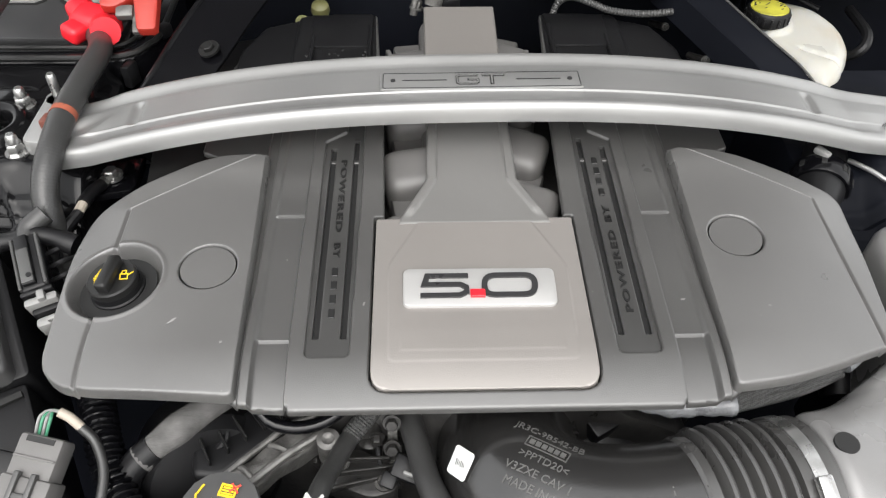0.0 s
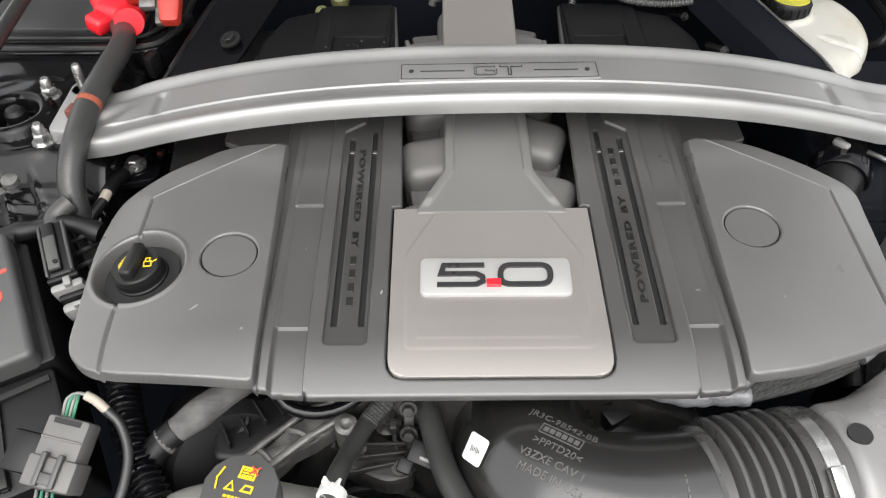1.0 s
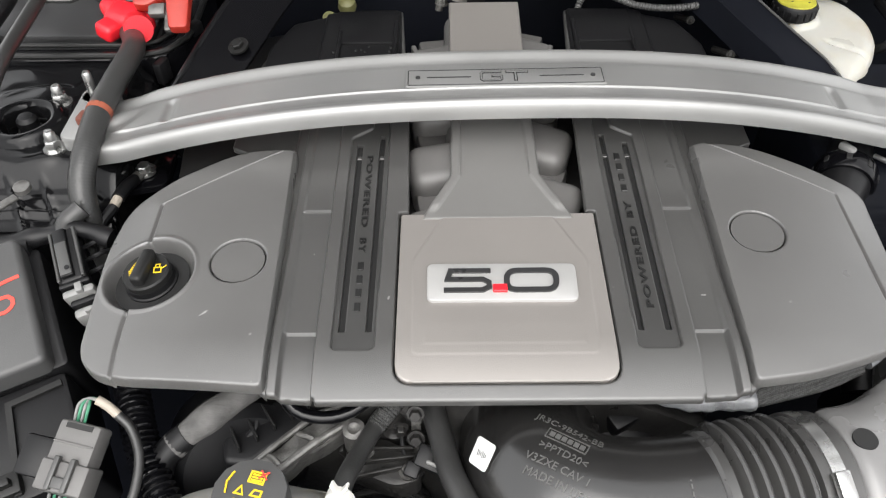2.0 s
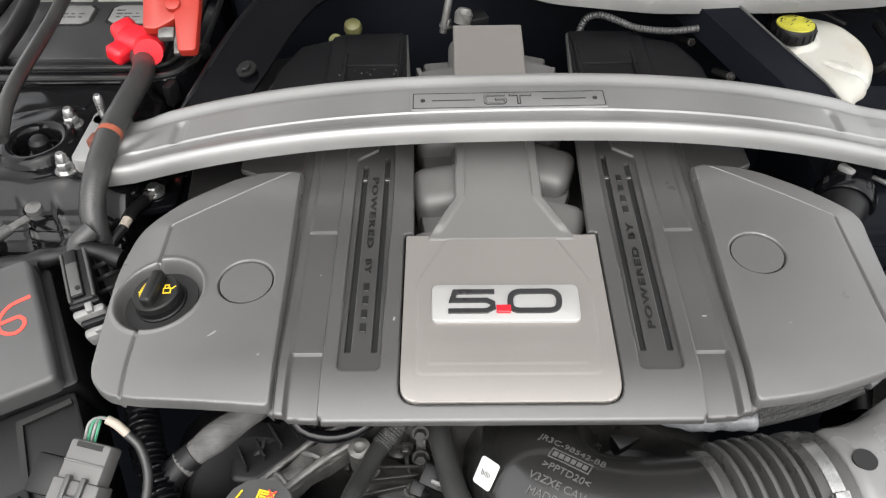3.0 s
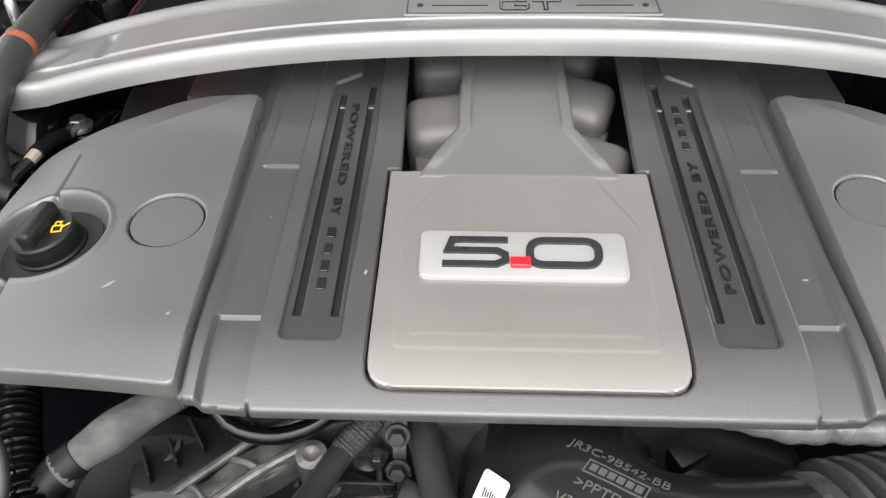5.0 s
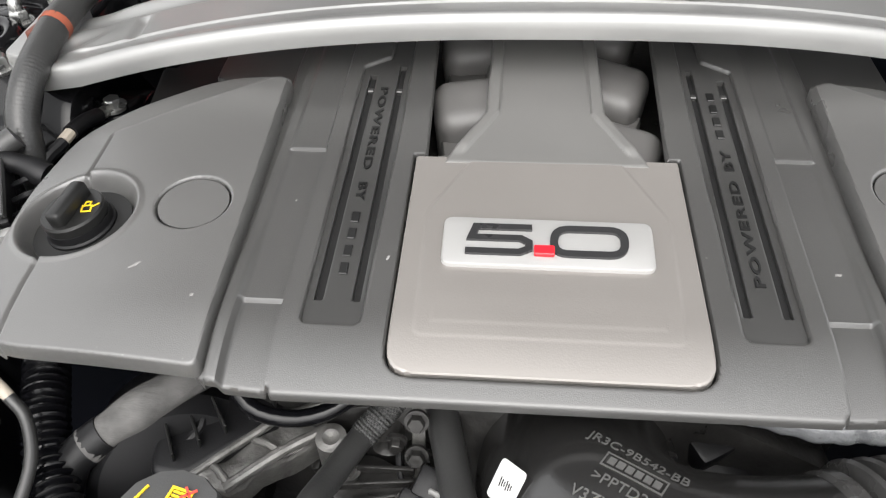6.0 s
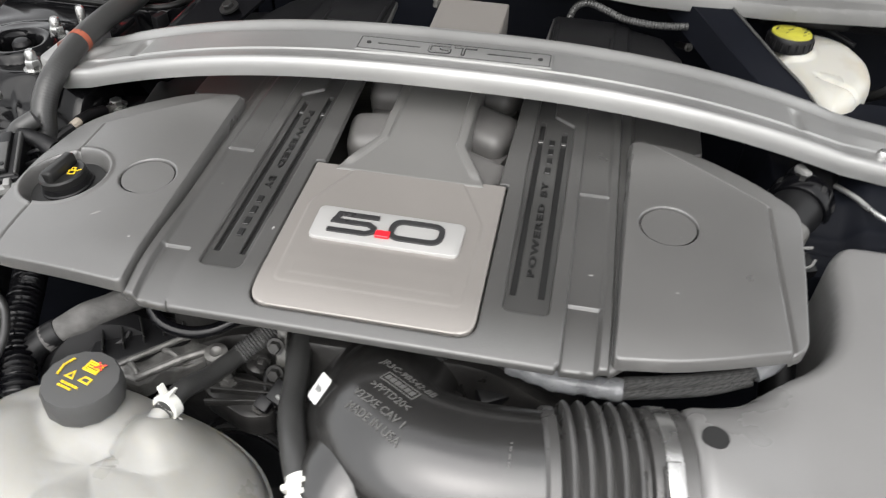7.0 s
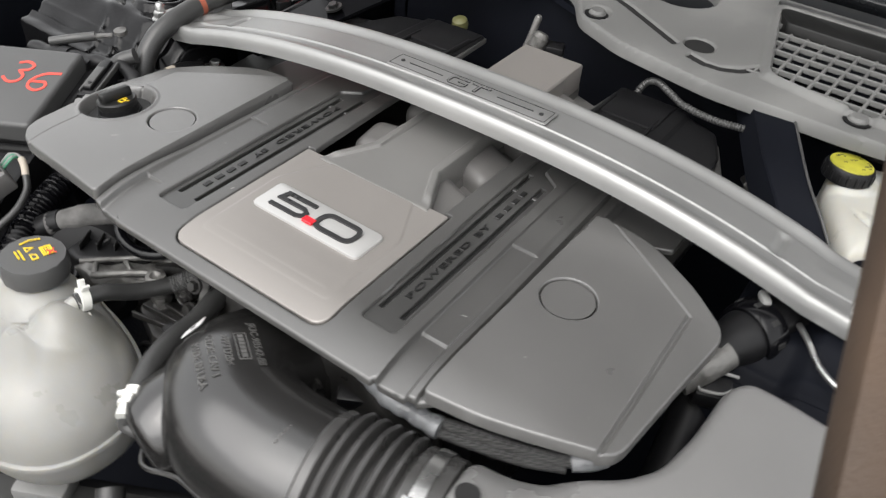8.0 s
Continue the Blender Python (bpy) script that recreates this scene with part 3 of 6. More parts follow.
    # same spine as the neck; its brighter light is put into a paler paint
    part("spine_end", moulded("spine_end", [(-0.0393, 0.338), (-0.0400, 0.503), (0.0400, 0.503), (0.0393, 0.338)], lambda u, v: 0.0016 + 0.0 * u, 0.0012, 0.002, 0.030), M_SATIN, cover, "satin rear end of the spine, paler for the light on it", local=True)
    part("neck", moulded("neck", [(-h, v) for v, h in zip(*NECK_HALF)] + [(h, v) for v, h in zip(NECK_HALF[0][::-1], NECK_HALF[1][::-1])],
                         neck_height, 0.0012, 0.003, 0.032), M_NECK, cover, "satin grey raised spine", local=True)
    part("lower_flank", prism([(-0.302, 0.2236), (-0.191, 0.196), (-0.205, 0.50), (-0.285, 0.475), (-0.314, 0.34)], -0.050, -0.030, bevel=0.004), M_GREYBLACK, cover, "dusty dark lower flank", local=True)
    for side in (1, -1):
        for x, v, size, w in ((0.1300, 0.4590, (0.068, 0.066, 0.005), -0.0095), (0.1600, 0.380, (0.004, 0.14, 0.005), -0.0060), (0.0990, 0.390, (0.005, 0.16, 0.006), -0.0060)):
            part("rear_step", block(size, pose(side * x, v, w + 0.0055, -1.7, 0, 0), 0.002), M_BLACK, cover, local=True)
        edge = [(side * x, y) for x, y in ((0.0895, 0.355), (0.2410, 0.355), (0.2370, 0.4300), (0.2170, 0.4780), (0.1630, 0.4990), (0.0945, 0.4995))]
        part("rear_cap", moulded("rear_cap", arcs(edge, 0.006), lambda u, v: front_fall(v) + 0.0012 - 0.004 * ease((np.abs(u) - 0.178) / 0.004), 0.0022, 0.002, 0.008), M_BLACK, cover, "black ribbed rear section", local=True)
    # displacement badge
    badge = part("badge", prism(arcs([(-0.0600, 0.0660), (0.0590, 0.0655), (0.0597, 0.1032), (-0.0602, 0.1038)], 0.006), -0.001, 0.0048, bevel=0.0012), M_CHROME, plate, "brushed silver badge", local=True)
    for shape in digits(0.0048, 0.0066):
        part("digit", shape, M_DIGIT, badge, "dark grey raised digit", local=True)
    part("point", block((0.0115, 0.0072, 0.003), (-0.0022, 0.0766, 0.0062), 0.0006, 1), M_RED, badge, "red decimal point", local=True)
    badge.matrix_basis = Matrix.Translation((0, 0.0014, -0.0022)) @ badge.matrix_basis
    return cover


def stroke(points, width, z0, z1, closed=False):
    """A flat band of that width along a line of points, from z0 to z1."""
    p = [Vector(q) for q in points]
    k = len(p)
    sides = []
    for i in range(k):
        a = p[i - 1] if (i or closed) else p[i]
        b = p[(i + 1) % k] if (i < k - 1 or closed) else p[i]
        d0 = (p[i] - a).normalized() if (p[i] - a).length > 0 else (b - p[i]).normalized()
        d1 = (b - p[i]).normalized() if (b - p[i]).length > 0 else d0
        n0, n1 = Vector((-d0.y, d0.x)), Vector((-d1.y, d1.x))
        n = (n0 + n1).normalized()
        n = n / max(n.dot(n0), 0.5) * (width / 2)
        sides.append((p[i] + n, p[i] - n))
    bm = bmesh.new()
    v = [[bm.verts.new((q.x, q.y, z)) for q in s for z in (z0, z1)] for s in sides]
    for i in range(k if closed else k - 1):
        a, b = v[i], v[(i + 1) % k]
        for c, d in ((1, 3), (3, 2), (2, 0), (0, 1)):
            bm.faces.new((a[c], b[c], b[d], a[d]))
    if not closed:
        for s in (v[0], v[-1]):
            bm.faces.new((s[0], s[1], s[3], s[2]))
    return bm


def digits(z0, z1):
    """A wide, angular five and nought."""
    five = stroke([(-0.0090, 0.0948), (-0.0412, 0.0948), (-0.0436, 0.0860), (-0.0155, 0.0860), (-0.0108, 0.0830), (-0.0108, 0.0782), (-0.0160, 0.0752), (-0.0466, 0.0752)], 0.0042, z0, z1)
    nought = stroke(arcs([(0.0028, 0.0752), (0.0424, 0.0752), (0.0432, 0.0948), (0.0040, 0.0948)], 0.0090, 6), 0.0046, z0, z1, True)
    return five, nought


build_cover()


def build_scuffs():
    """Small chalky scrapes on the panels and the bands of the cover."""
    cover = bpy.data.objects["engine_cover"]
    rng = random.Random(5)
    for u, v, long, turn in SCUFFS:
        height = pad_height(RIDGE_R if u > 0 else RIDGE_L) if abs(u) > 0.18 else body_height
        w = float(height(np.array(u), np.array(v)))
        n = 9
        shape = [(long * math.cos(2 * math.pi * i / n) * rng.uniform(0.5, 1), 0.0012 * math.sin(2 * math.pi * i / n) * rng.uniform(0.4, 1.2)) for i in range(n)]
        part("scuff", prism(shape, -0.0008, 0.00025, pose(u, v, w, 0, 0, turn), 0), M_SCUFF, cover, "pale scrape", local=True)


build_scuffs()


def build_oil_cap():
    m = COVER @ pose(*WELL, -0.0140, 0, -7, 0)
    cap = thing("oil_filler_cap", m, "black plastic oil filler cap with yellow symbols in the engine cover", "oil cap")
    part("skirt", lathe([(0, 0), (0.0218, 0), (0.0218, 0.003), (0.0205, 0.004), (0.0200, 0.009), (0, 0.009)], Matrix(), 40), M_BLACK, cap, local=True)
    # black ring paints the shaded gap round the well floor
    part("gap_shade_ring", lathe([(0.0292, 0.0004), (0.0312, 0.0004), (0.0312, 0.0014), (0.0292, 0.0014)], Matrix(), 40), M_GAP_SHADE, cap, local=True)
    part("disc", lathe([(0, 0.009), (0.0195, 0.009), (0.0198, 0.0145), (0.0187, 0.016), (0, 0.016)], Matrix(), 40), M_GREYBLACK, cap, local=True)
    grip = pose(0, 0, 0.0195, 0, 0, -8)
    part("grip", block((0.0105, 0.033, 0.012), grip, 0.003, 3), M_GREYBLACK, cap, local=True)
    can = joined(stroke([(0.0085, 0.002), (0.0155, 0.002), (0.0165, -0.004), (0.0095, -0.004)], 0.0011, 0.0161, 0.0165, True), stroke([(0.016, 0.0005), (0.0205, 0.004)], 0.0011, 0.0161, 0.0165),
                 stroke([(0.0095, 0.002), (0.0095, 0.006), (0.0135, 0.006), (0.0135, 0.002)], 0.0010, 0.0161, 0.0165))
    can.transform(Matrix.Diagonal((0.86, 0.86, 1, 1)))
    part("can_symbol", can, M_YELLOW, cap, "yellow oil can symbol", local=True)
    bars = [block((0.0030, 0.0013, 0.0005), pose(-0.0125 + 0.003 * abs(i) / 4, 0.0020 * i, 0.0162, 0, 0, -8 * i), 0, 1) for i in range(-4, 5)]
    part("print", joined(*bars), M_YELLOW, cap, "yellow print", local=True)


build_oil_cap()


# ---- intake manifold in the valley ----
def build_manifold():
    man = thing("intake_manifold", (0, 0.6, 0.80), "grey plastic intake manifold with round runners", "manifold")
    part("plenum", block((0.085, 0.38, 0.05), pose(0, 0.66, 0.835, 1.2), 0.012, 3), M_RUNNER, man)
    for side in (1, -1):
        for i in range(4):
            y = (0.496 + 0.088 * i) if side < 0 else (0.536 + 0.080 * i)
            top = 0.868 + 0.01 * (y - 0.53) - (0.005 if i == 3 else 0.0)
            turn = 8 if side < 0 else -20
            part("runner", block((0.082, 0.056, 0.070), pose(side * 0.038, y, top - 0.035, 1.2, side * 4, turn), 0.014, 5), M_RUNNER, man)
            part("web", block((0.060, 0.050, 0.03), pose(side * 0.040, y + 0.043, top - 0.038, 1.2, 0, turn), 0.004, 2), M_RUNNER, man)


build_manifold()
single("engine_block", joined(block((0.40, 0.46, 0.24), (0, 0.61, 0.70), 0.02), block((0.34, 0.03, 0.22), (0, 0.372, 0.70), 0.008),
                              *[block((0.10, 0.40, 0.10), pose(s * 0.19, 0.60, 0.79, 8, s * 25, 0), 0.02) for s in (1, -1)]), M_DARKMETAL, "dark metal engine block under the cover", "engine")


# ---- strut brace ----
def brace_z(x):
    far = np.abs(x - 0.01)
    return 0.9265 - 0.056 * (np.minimum(far, 0.36) / 0.40) ** 2.5 - 0.16 * np.maximum(far - 0.36, 0)


def brace_shape():
    xs = np.concatenate([np.linspace(-0.392, -0.29, 60), np.linspace(-0.288, 0.30, 70), np.linspace(0.302, 0.47, 70)])
    sec = [(0.672, -0.016), (0.6728, -0.006), (0.6715, -0.0015), (0.669, 0.0), (0.666, -0.0003), (0.663, -0.0014), (0.659, -0.0030), (0.655, -0.0042), (0.652, -0.0044), (0.6505, -0.0042), (0.649, -0.0036), (0.6475, -0.0034)]
    sec += [(0.6475 - 0.0030 * k, -0.0034) for k in range(1, 13)]
    sec += [(0.6103, -0.0032), (0.6095, -0.0034), (0.6085, -0.0046), (0.6075, -0.0048), (0.603, -0.0048), (0.598, -0.0045), (0.594, -0.0034), (0.591, -0.0018), (0.588, -0.0006), (0.585, 0.0), (0.582, -0.0006), (0.5798, -0.0025), (0.578, -0.006),
            (0.577, -0.011), (0.5768, -0.018)]
    bm = bmesh.new()
    rows = []
    for x in xs:
        z = float(brace_z(x))
        far = abs(x - 0.01)
        end = float(ease(np.array((far - 0.335) / 0.05)))
        dent = float(ease(np.array(1 - abs(far - 0.322) / 0.008)))
        narrow = 1 - 0.10 * end
        row = []
        for y, dz in sec:
            yy = 0.672 - (0.672 - y) * 0.905 * narrow - 0.008 * end
            mid = max(0.0, 1 - min(1, abs(y - 0.6285) / 0.021))
            d = dz * (1 - 0.6 * end) if dz > -0.0062 else dz
            d -= 0.0035 * dent * min(1, mid * 3)
            d += (0.0036 * end * math.sin(far * 150 + y * 130) * mid ** 0.5 + 0.002 * end * mid) if x < 0 else 0.002 * end * mid
            row.append(bm.verts.new((x, yy, z + d)))
        rows.append(row)
    for a, b in zip(rows, rows[1:]):
        for i in range(len(sec) - 1):
            bm.faces.new((a[i], b[i], b[i + 1], a[i + 1]))
    bmesh.ops.recalc_face_normals(bm, faces=bm.faces)
    bmesh.ops.solidify(bm, geom=bm.faces[:], thickness=0.003)
    return bm


def build_brace():
    brace = thing("strut_brace", (0.01, 0.62, 0.92), "silver cast strut tower brace arching over the engine", "strut brace")
    part("beam", brace_shape(), M_BRACE, brace, sharp=50)
    z = 0.9228
    plate = part("name_plate", prism(arcs([(-0.081, 0.6155), (0.105, 0.6155), (0.105, 0.6425), (-0.081, 0.6425)], 0.002), z, z + 0.0016, bevel=0.0005), M_BRACE, brace, "silver name plate with an engraved edge")
    line = arcs([(-0.0785, 0.6175), (0.1025, 0.6175), (0.1025, 0.6405), (-0.0785, 0.6405)], 0.001, 2)
    part("edge_line", stroke(line, 0.0009, z + 0.0014, z + 0.0018, True), M_DIGIT, plate)
    for x in (-0.0695, 0.0935):
        part("rivet", lathe([(0, 0), (0.0024, 0), (0.0022, 0.0010), (0, 0.0016)], pose(x, 0.629, z + 0.0016), 16), M_DIGIT, plate)
    for x in (-0.0405, 0.0645):
        part("line", block((0.041, 0.0011, 0.0008), (x, 0.629, z + 0.0017), 0), M_DIGIT, plate)
    letter_g = stroke([(0.0085, 0.6355), (-0.0085, 0.6355), (-0.0105, 0.6335), (-0.0105, 0.6245), (-0.0085, 0.6225), (0.0065, 0.6225), (0.0085, 0.6245), (0.0085, 0.6290), (-0.001, 0.6290)], 0.0026, z + 0.0014, z + 0.0024)
    letter_t = joined(stroke([(0.0125, 0.6355), (0.0335, 0.6355)], 0.0028, z + 0.0014, z + 0.0024), stroke([(0.0215, 0.6345), (0.0215, 0.6215)], 0.0034, z + 0.0014, z + 0.0024))
    part("lettering", joined(letter_g, letter_t), M_DIGIT, plate, "dark letter outlines")
    face_g = stroke([(0.0080, 0.6355), (-0.0085, 0.6355), (-0.0105, 0.6335), (-0.0105, 0.6245), (-0.0085, 0.6225), (0.0065, 0.6225), (0.0085, 0.6245), (0.0085, 0.6287), (0.0000, 0.6290)], 0.0011, z + 0.0022, z + 0.0027)
    face_t = joined(stroke([(0.0132, 0.6355), (0.0328, 0.6355)], 0.0012, z + 0.0022, z + 0.0027), stroke([(0.0215, 0.6345), (0.0215, 0.6222)], 0.0015, z + 0.0022, z + 0.0027))
    part("letter_face", joined(face_g, face_t), M_BRACE, plate, "silver letter faces")
    for x, y in ((0.442, 0.650), (0.440, 0.605)):
        part("nut", hexagon(0.0095, 0.012, pose(x, y, float(brace_z(x)) + 0.0005), 0.014), M_STEEL, brace, "zinc nut")
    # the whole brace leans with the car
    brace.matrix_basis = Matrix.Translation((0, -0.0035, 0.0045)) @ brace.matrix_basis @ pose(0, 0, 0, 0, -0.9, 0)


build_brace()


# ---- air intake: elbow, bellows, clamp, airbox ----
ELBOW = [(0.026, 0.383, 0.757), (0.021, 0.341, 0.771), (0.019, 0.310, 0.787), (0.028, 0.283, 0.798), (0.053, 0.264, 0.803), (0.095, 0.259, 0.804), (0.146, 0.264, 0.805)]


def build_intake():
    intake = thing("intake_tube", (0.06, 0.27, 0.75), "black plastic air intake elbow with a ribbed rubber bellows", "intake tube")
    line = ELBOW
    elbow = part("elbow", tube(line, lambda s, k: 0.0560 - 0.004 * max(0.0, (k - 0.55) / 0.45), 48, 0.004), M_TUBE, intake)
    part("collar", tube([(0.0217, 0.346, 0.769), (0.0222, 0.3495, 0.768)], 0.0585, 40, 0.004), M_TUBE, intake)
    part("collar", tube([(0.0226, 0.355, 0.766), (0.0233, 0.362, 0.764)], 0.0590, 40, 0.004), M_TUBE, intake)
    out_dir = Vector((-0.25, -0.95, -0.12)).normalized()
    chamber = Matrix.Translation((0.022, 0.276, 0.797)) @ out_dir.to_track_quat("Z", "Y").to_matrix().to_4x4()
    stub = lathe([(0, 0), (0.044, 0), (0.041, 0.044), (0.037, 0.052), (0.034, 0.061), (0.029, 0.066), (0.020, 0.068), (0, 0.068)], chamber, 40)
    part("stub", stub, M_TUBE, intake, "black round side chamber")
    part("seam", tube([(-0.031, 0.300, 0.776), (-0.016, 0.250, 0.776), (0.012, 0.2055, 0.780), (0.050, 0.2085, 0.790), (0.095, 0.2055, 0.794), (0.142, 0.2095, 0.796)], 0.0024, 8, 0.006), M_TUBE, intake)
    turn = pose(0, 0, 0, 0, 90, 0)
    prof = [(0.040, 0.138), (0.0520, 0.138), (0.0545, 0.1405), (0.0545, 0.147), (0.050, 0.149)]
    for i in range(5):
        x = 0.150 + i * 0.0105
        prof += [(0.0475, x), (0.0490, x + 0.0016), (0.0575, x + 0.0034), (0.0590, x + 0.0052), (0.0575, x + 0.0070), (0.0490, x + 0.0088)]
    prof += [(0.0500, 0.2035), (0.0555, 0.205), (0.0558, 0.232), (0.052, 0.233), (0.04, 0.233)]
    m = Matrix.Translation((0.14, 0.2630, 0.8055)) @ pose(0, 0, 0, 0, 0, 9) @ Matrix.Translation((-0.14, 0, 0)) @ turn
    part("bellows", lathe(prof, m, 56), M_BELLOWS, intake, "black ribbed rubber bellows")
    part("clamp_band", lathe([(0.0558, 0.2125), (0.0572, 0.2125), (0.0572, 0.2225), (0.0558, 0.2225)], m, 56), M_STEEL, intake, "shiny steel hose clamp")
    part("clamp_screw", joined(block((0.011, 0.022, 0.007), pose(0.2185, 0.250, 0.8610, 20, 0, 9), 0.0015), lathe([(0, 0), (0.0045, 0), (0.0045, 0.007), (0, 0.007)], pose(0.2185, 0.238, 0.856, 115, 0, 9), 12)), M_STEEL, intake)
    # paper sticker wrapped on the elbow, with printed bars
    out = Vector((-0.73, -0.10, 0.68)).normalized()
    right = out.cross(Vector((0, 0, 1))).cross(out).normalized() * -1
    skin = Vector((0.0200, 0.2985, 0.7935)) + out * 0.0566
    lab = Matrix.Translation(skin) @ Matrix((right, out.cross(right), out)).transposed().to_4x4() @ pose(0, 0, 0, 0, 0, 42)
    sticker = part("sticker", prism(arcs([(-0.0105, -0.0105), (0.0100, -0.0105), (0.0108, 0.0100), (-0.0100, 0.0108)], 0.003), 0, 0.0004, lab, 0), M_LABEL, intake, "white paper sticker")
    marks = [block((0.0050 - 0.0012 * (i % 3), 0.0007, 0.0003), lab @ pose(0.0005, -0.0045 + 0.0018 * i, 0.0005, 0, 0, 8), 0) for i in range(6)]
    part("print", joined(*marks), M_INK, sticker)
    # moulded marks on the tube
    lay = [("JR3C-9B542-BB", 0.0082, (0.0415, 0.3010)), (">PPTD20<", 0.0082, (0.0335, 0.2795)), ("V3ZXE CAV 1", 0.0082, (0.0285, 0.2690)), ("MADE IN USA", 0.0082, (0.0265, 0.2580))]
    for text, size, (x, y) in lay:
        part("moulded_mark", on_skin(lettering(text, size, 0.0004, pose(x, y, 0, 0, 0, -34))), M_MARK, elbow, "raised moulded characters")
    m2 = pose(0.0380, 0.2905, 0, 0, 0, -34) @ Matrix.Diagonal((0.86, 0.86, 1, 1))
    border = bpy.data.meshes.new("border")
    ring_shape = stroke([(-0.018, -0.005), (0.0, -0.005), (0.018, -0.005), (0.018, 0.005), (0.0, 0.005), (-0.018, 0.005)], 0.0009, -0.0004, 0.0005, True)
    ring_shape.transform(m2)
    ring_shape.to_mesh(border)
    ring_shape.free()
    part("moulded_mark", on_skin(border), M_MARK, elbow, "raised plain border")
    for i in range(6):
        bar_mesh = as_mesh("bar", block((0.0042, 0.0052, 0.0009), m2 @ pose(-0.0135 + 0.0054 * i, 0, 0), 0))
        part("moulded_bar", on_skin(bar_mesh), M_MARK, elbow)
    for i in range(10):
        d = 0.033 - 0.0052 * i
        part("moulded_bar", block((0.0011, 0.0034, 0.0008), pose(0.1175, 0.2575 + d, 0.8035 + math.sqrt(0.0535 ** 2 - d * d), -math.degrees(math.asin(d / 0.0535)), 0, 0), 0), M_MARK, elbow)


def on_skin(me):
    """Lays a flat mesh on the elbow's skin."""
    for v in me.vertices:
        v.co.z += tube_top(v.co.x, v.co.y)
    return me


def tube_top(x, y):
    """The height of the elbow's skin over a place in plan."""
    best = 0.80
    for c in spline(ELBOW, 0.004):
        d = math.hypot(x - c.x, y - c.y)
        if d < 0.055:
            best = max(best, c.z + math.sqrt(0.0562 ** 2 - d * d))
    return best


build_intake()


def build_airbox():
    box = thing("airbox", (0.40, 0.30, 0.70), "smooth dark grey plastic airbox with a wide outlet", "airbox")
    outline = arcs([(0.236, 0.212), (0.226, 0.324), (0.257, 0.331), (0.295, 0.349), (0.318, 0.364), (0.334, 0.384), (0.343, 0.425), (0.348, 0.482), (0.360, 0.497), (0.425, 0.488), (0.560, 0.468), (0.60, 0.30), (0.58, 0.10), (0.34, 0.06), (0.27, 0.16)], 0.012)

    def height(x, y):
        z = 0.862 + 0.010 * ease((x - 0.30) / 0.1) - 0.012 * ease((0.40 - y) / 0.25) - 0.004 * ease((0.33 - x) / 0.08) * ease((y - 0.30) / 0.05)
        round_pipe = 0.804 + np.sqrt(np.maximum(0.061 ** 2 - (y - 0.2775) ** 2, 0.0004))
        k = ease((x - 0.235) / 0.07)
        z = round_pipe * (1 - k) + z * k
        return z
    part("lid", moulded("lid", outline, height, 0.0022, 0.012, 0.10), M_AIRBOX, box)
    # black disc laid on the lid paints the shade in a hole
    part("notch", lathe([(0, -0.004), (0.0085, -0.004), (0.0085, 0.002), (0, 0.002)], pose(0.2435, 0.284, 0.8630, -2, 0, 0), 24), M_GAP_SHADE, box, "flat black disc for the shade in a round hole")
    part("base", prism([(0.30, 0.10), (0.56, 0.12), (0.56, 0.45), (0.37, 0.475), (0.35, 0.37), (0.30, 0.32)], 0.60, 0.78, bevel=0.004), M_BLACK, box)


build_airbox()


# ---- coolant bottle ----
def lobes(x, y):
    """Swellings and welded grooves of the blow-moulded bottle, in its own plan."""
    z = 0.0
    for cx, cy, r, h in ((0.062, -0.004, 0.055, 0.012), (-0.022, 0.040, 0.045, 0.014), (-0.070, -0.020, 0.050, 0.013), (0.010, -0.044, 0.034, 0.008), (0.038, 0.030, 0.034, 0.026)):
        z = max(z, h * (1 - min(1.0, math.hypot(x - cx, y - cy) / r) ** 2))
    groove = abs((y - 0.004) + 0.25 * (x - 0.01) - 0.012 * math.sin(x * 45))
    z -= 0.0025 * max(0.0, 1 - groove / 0.012) * max(0.0, 1 - abs(x - 0.01) / 0.07)
    return z


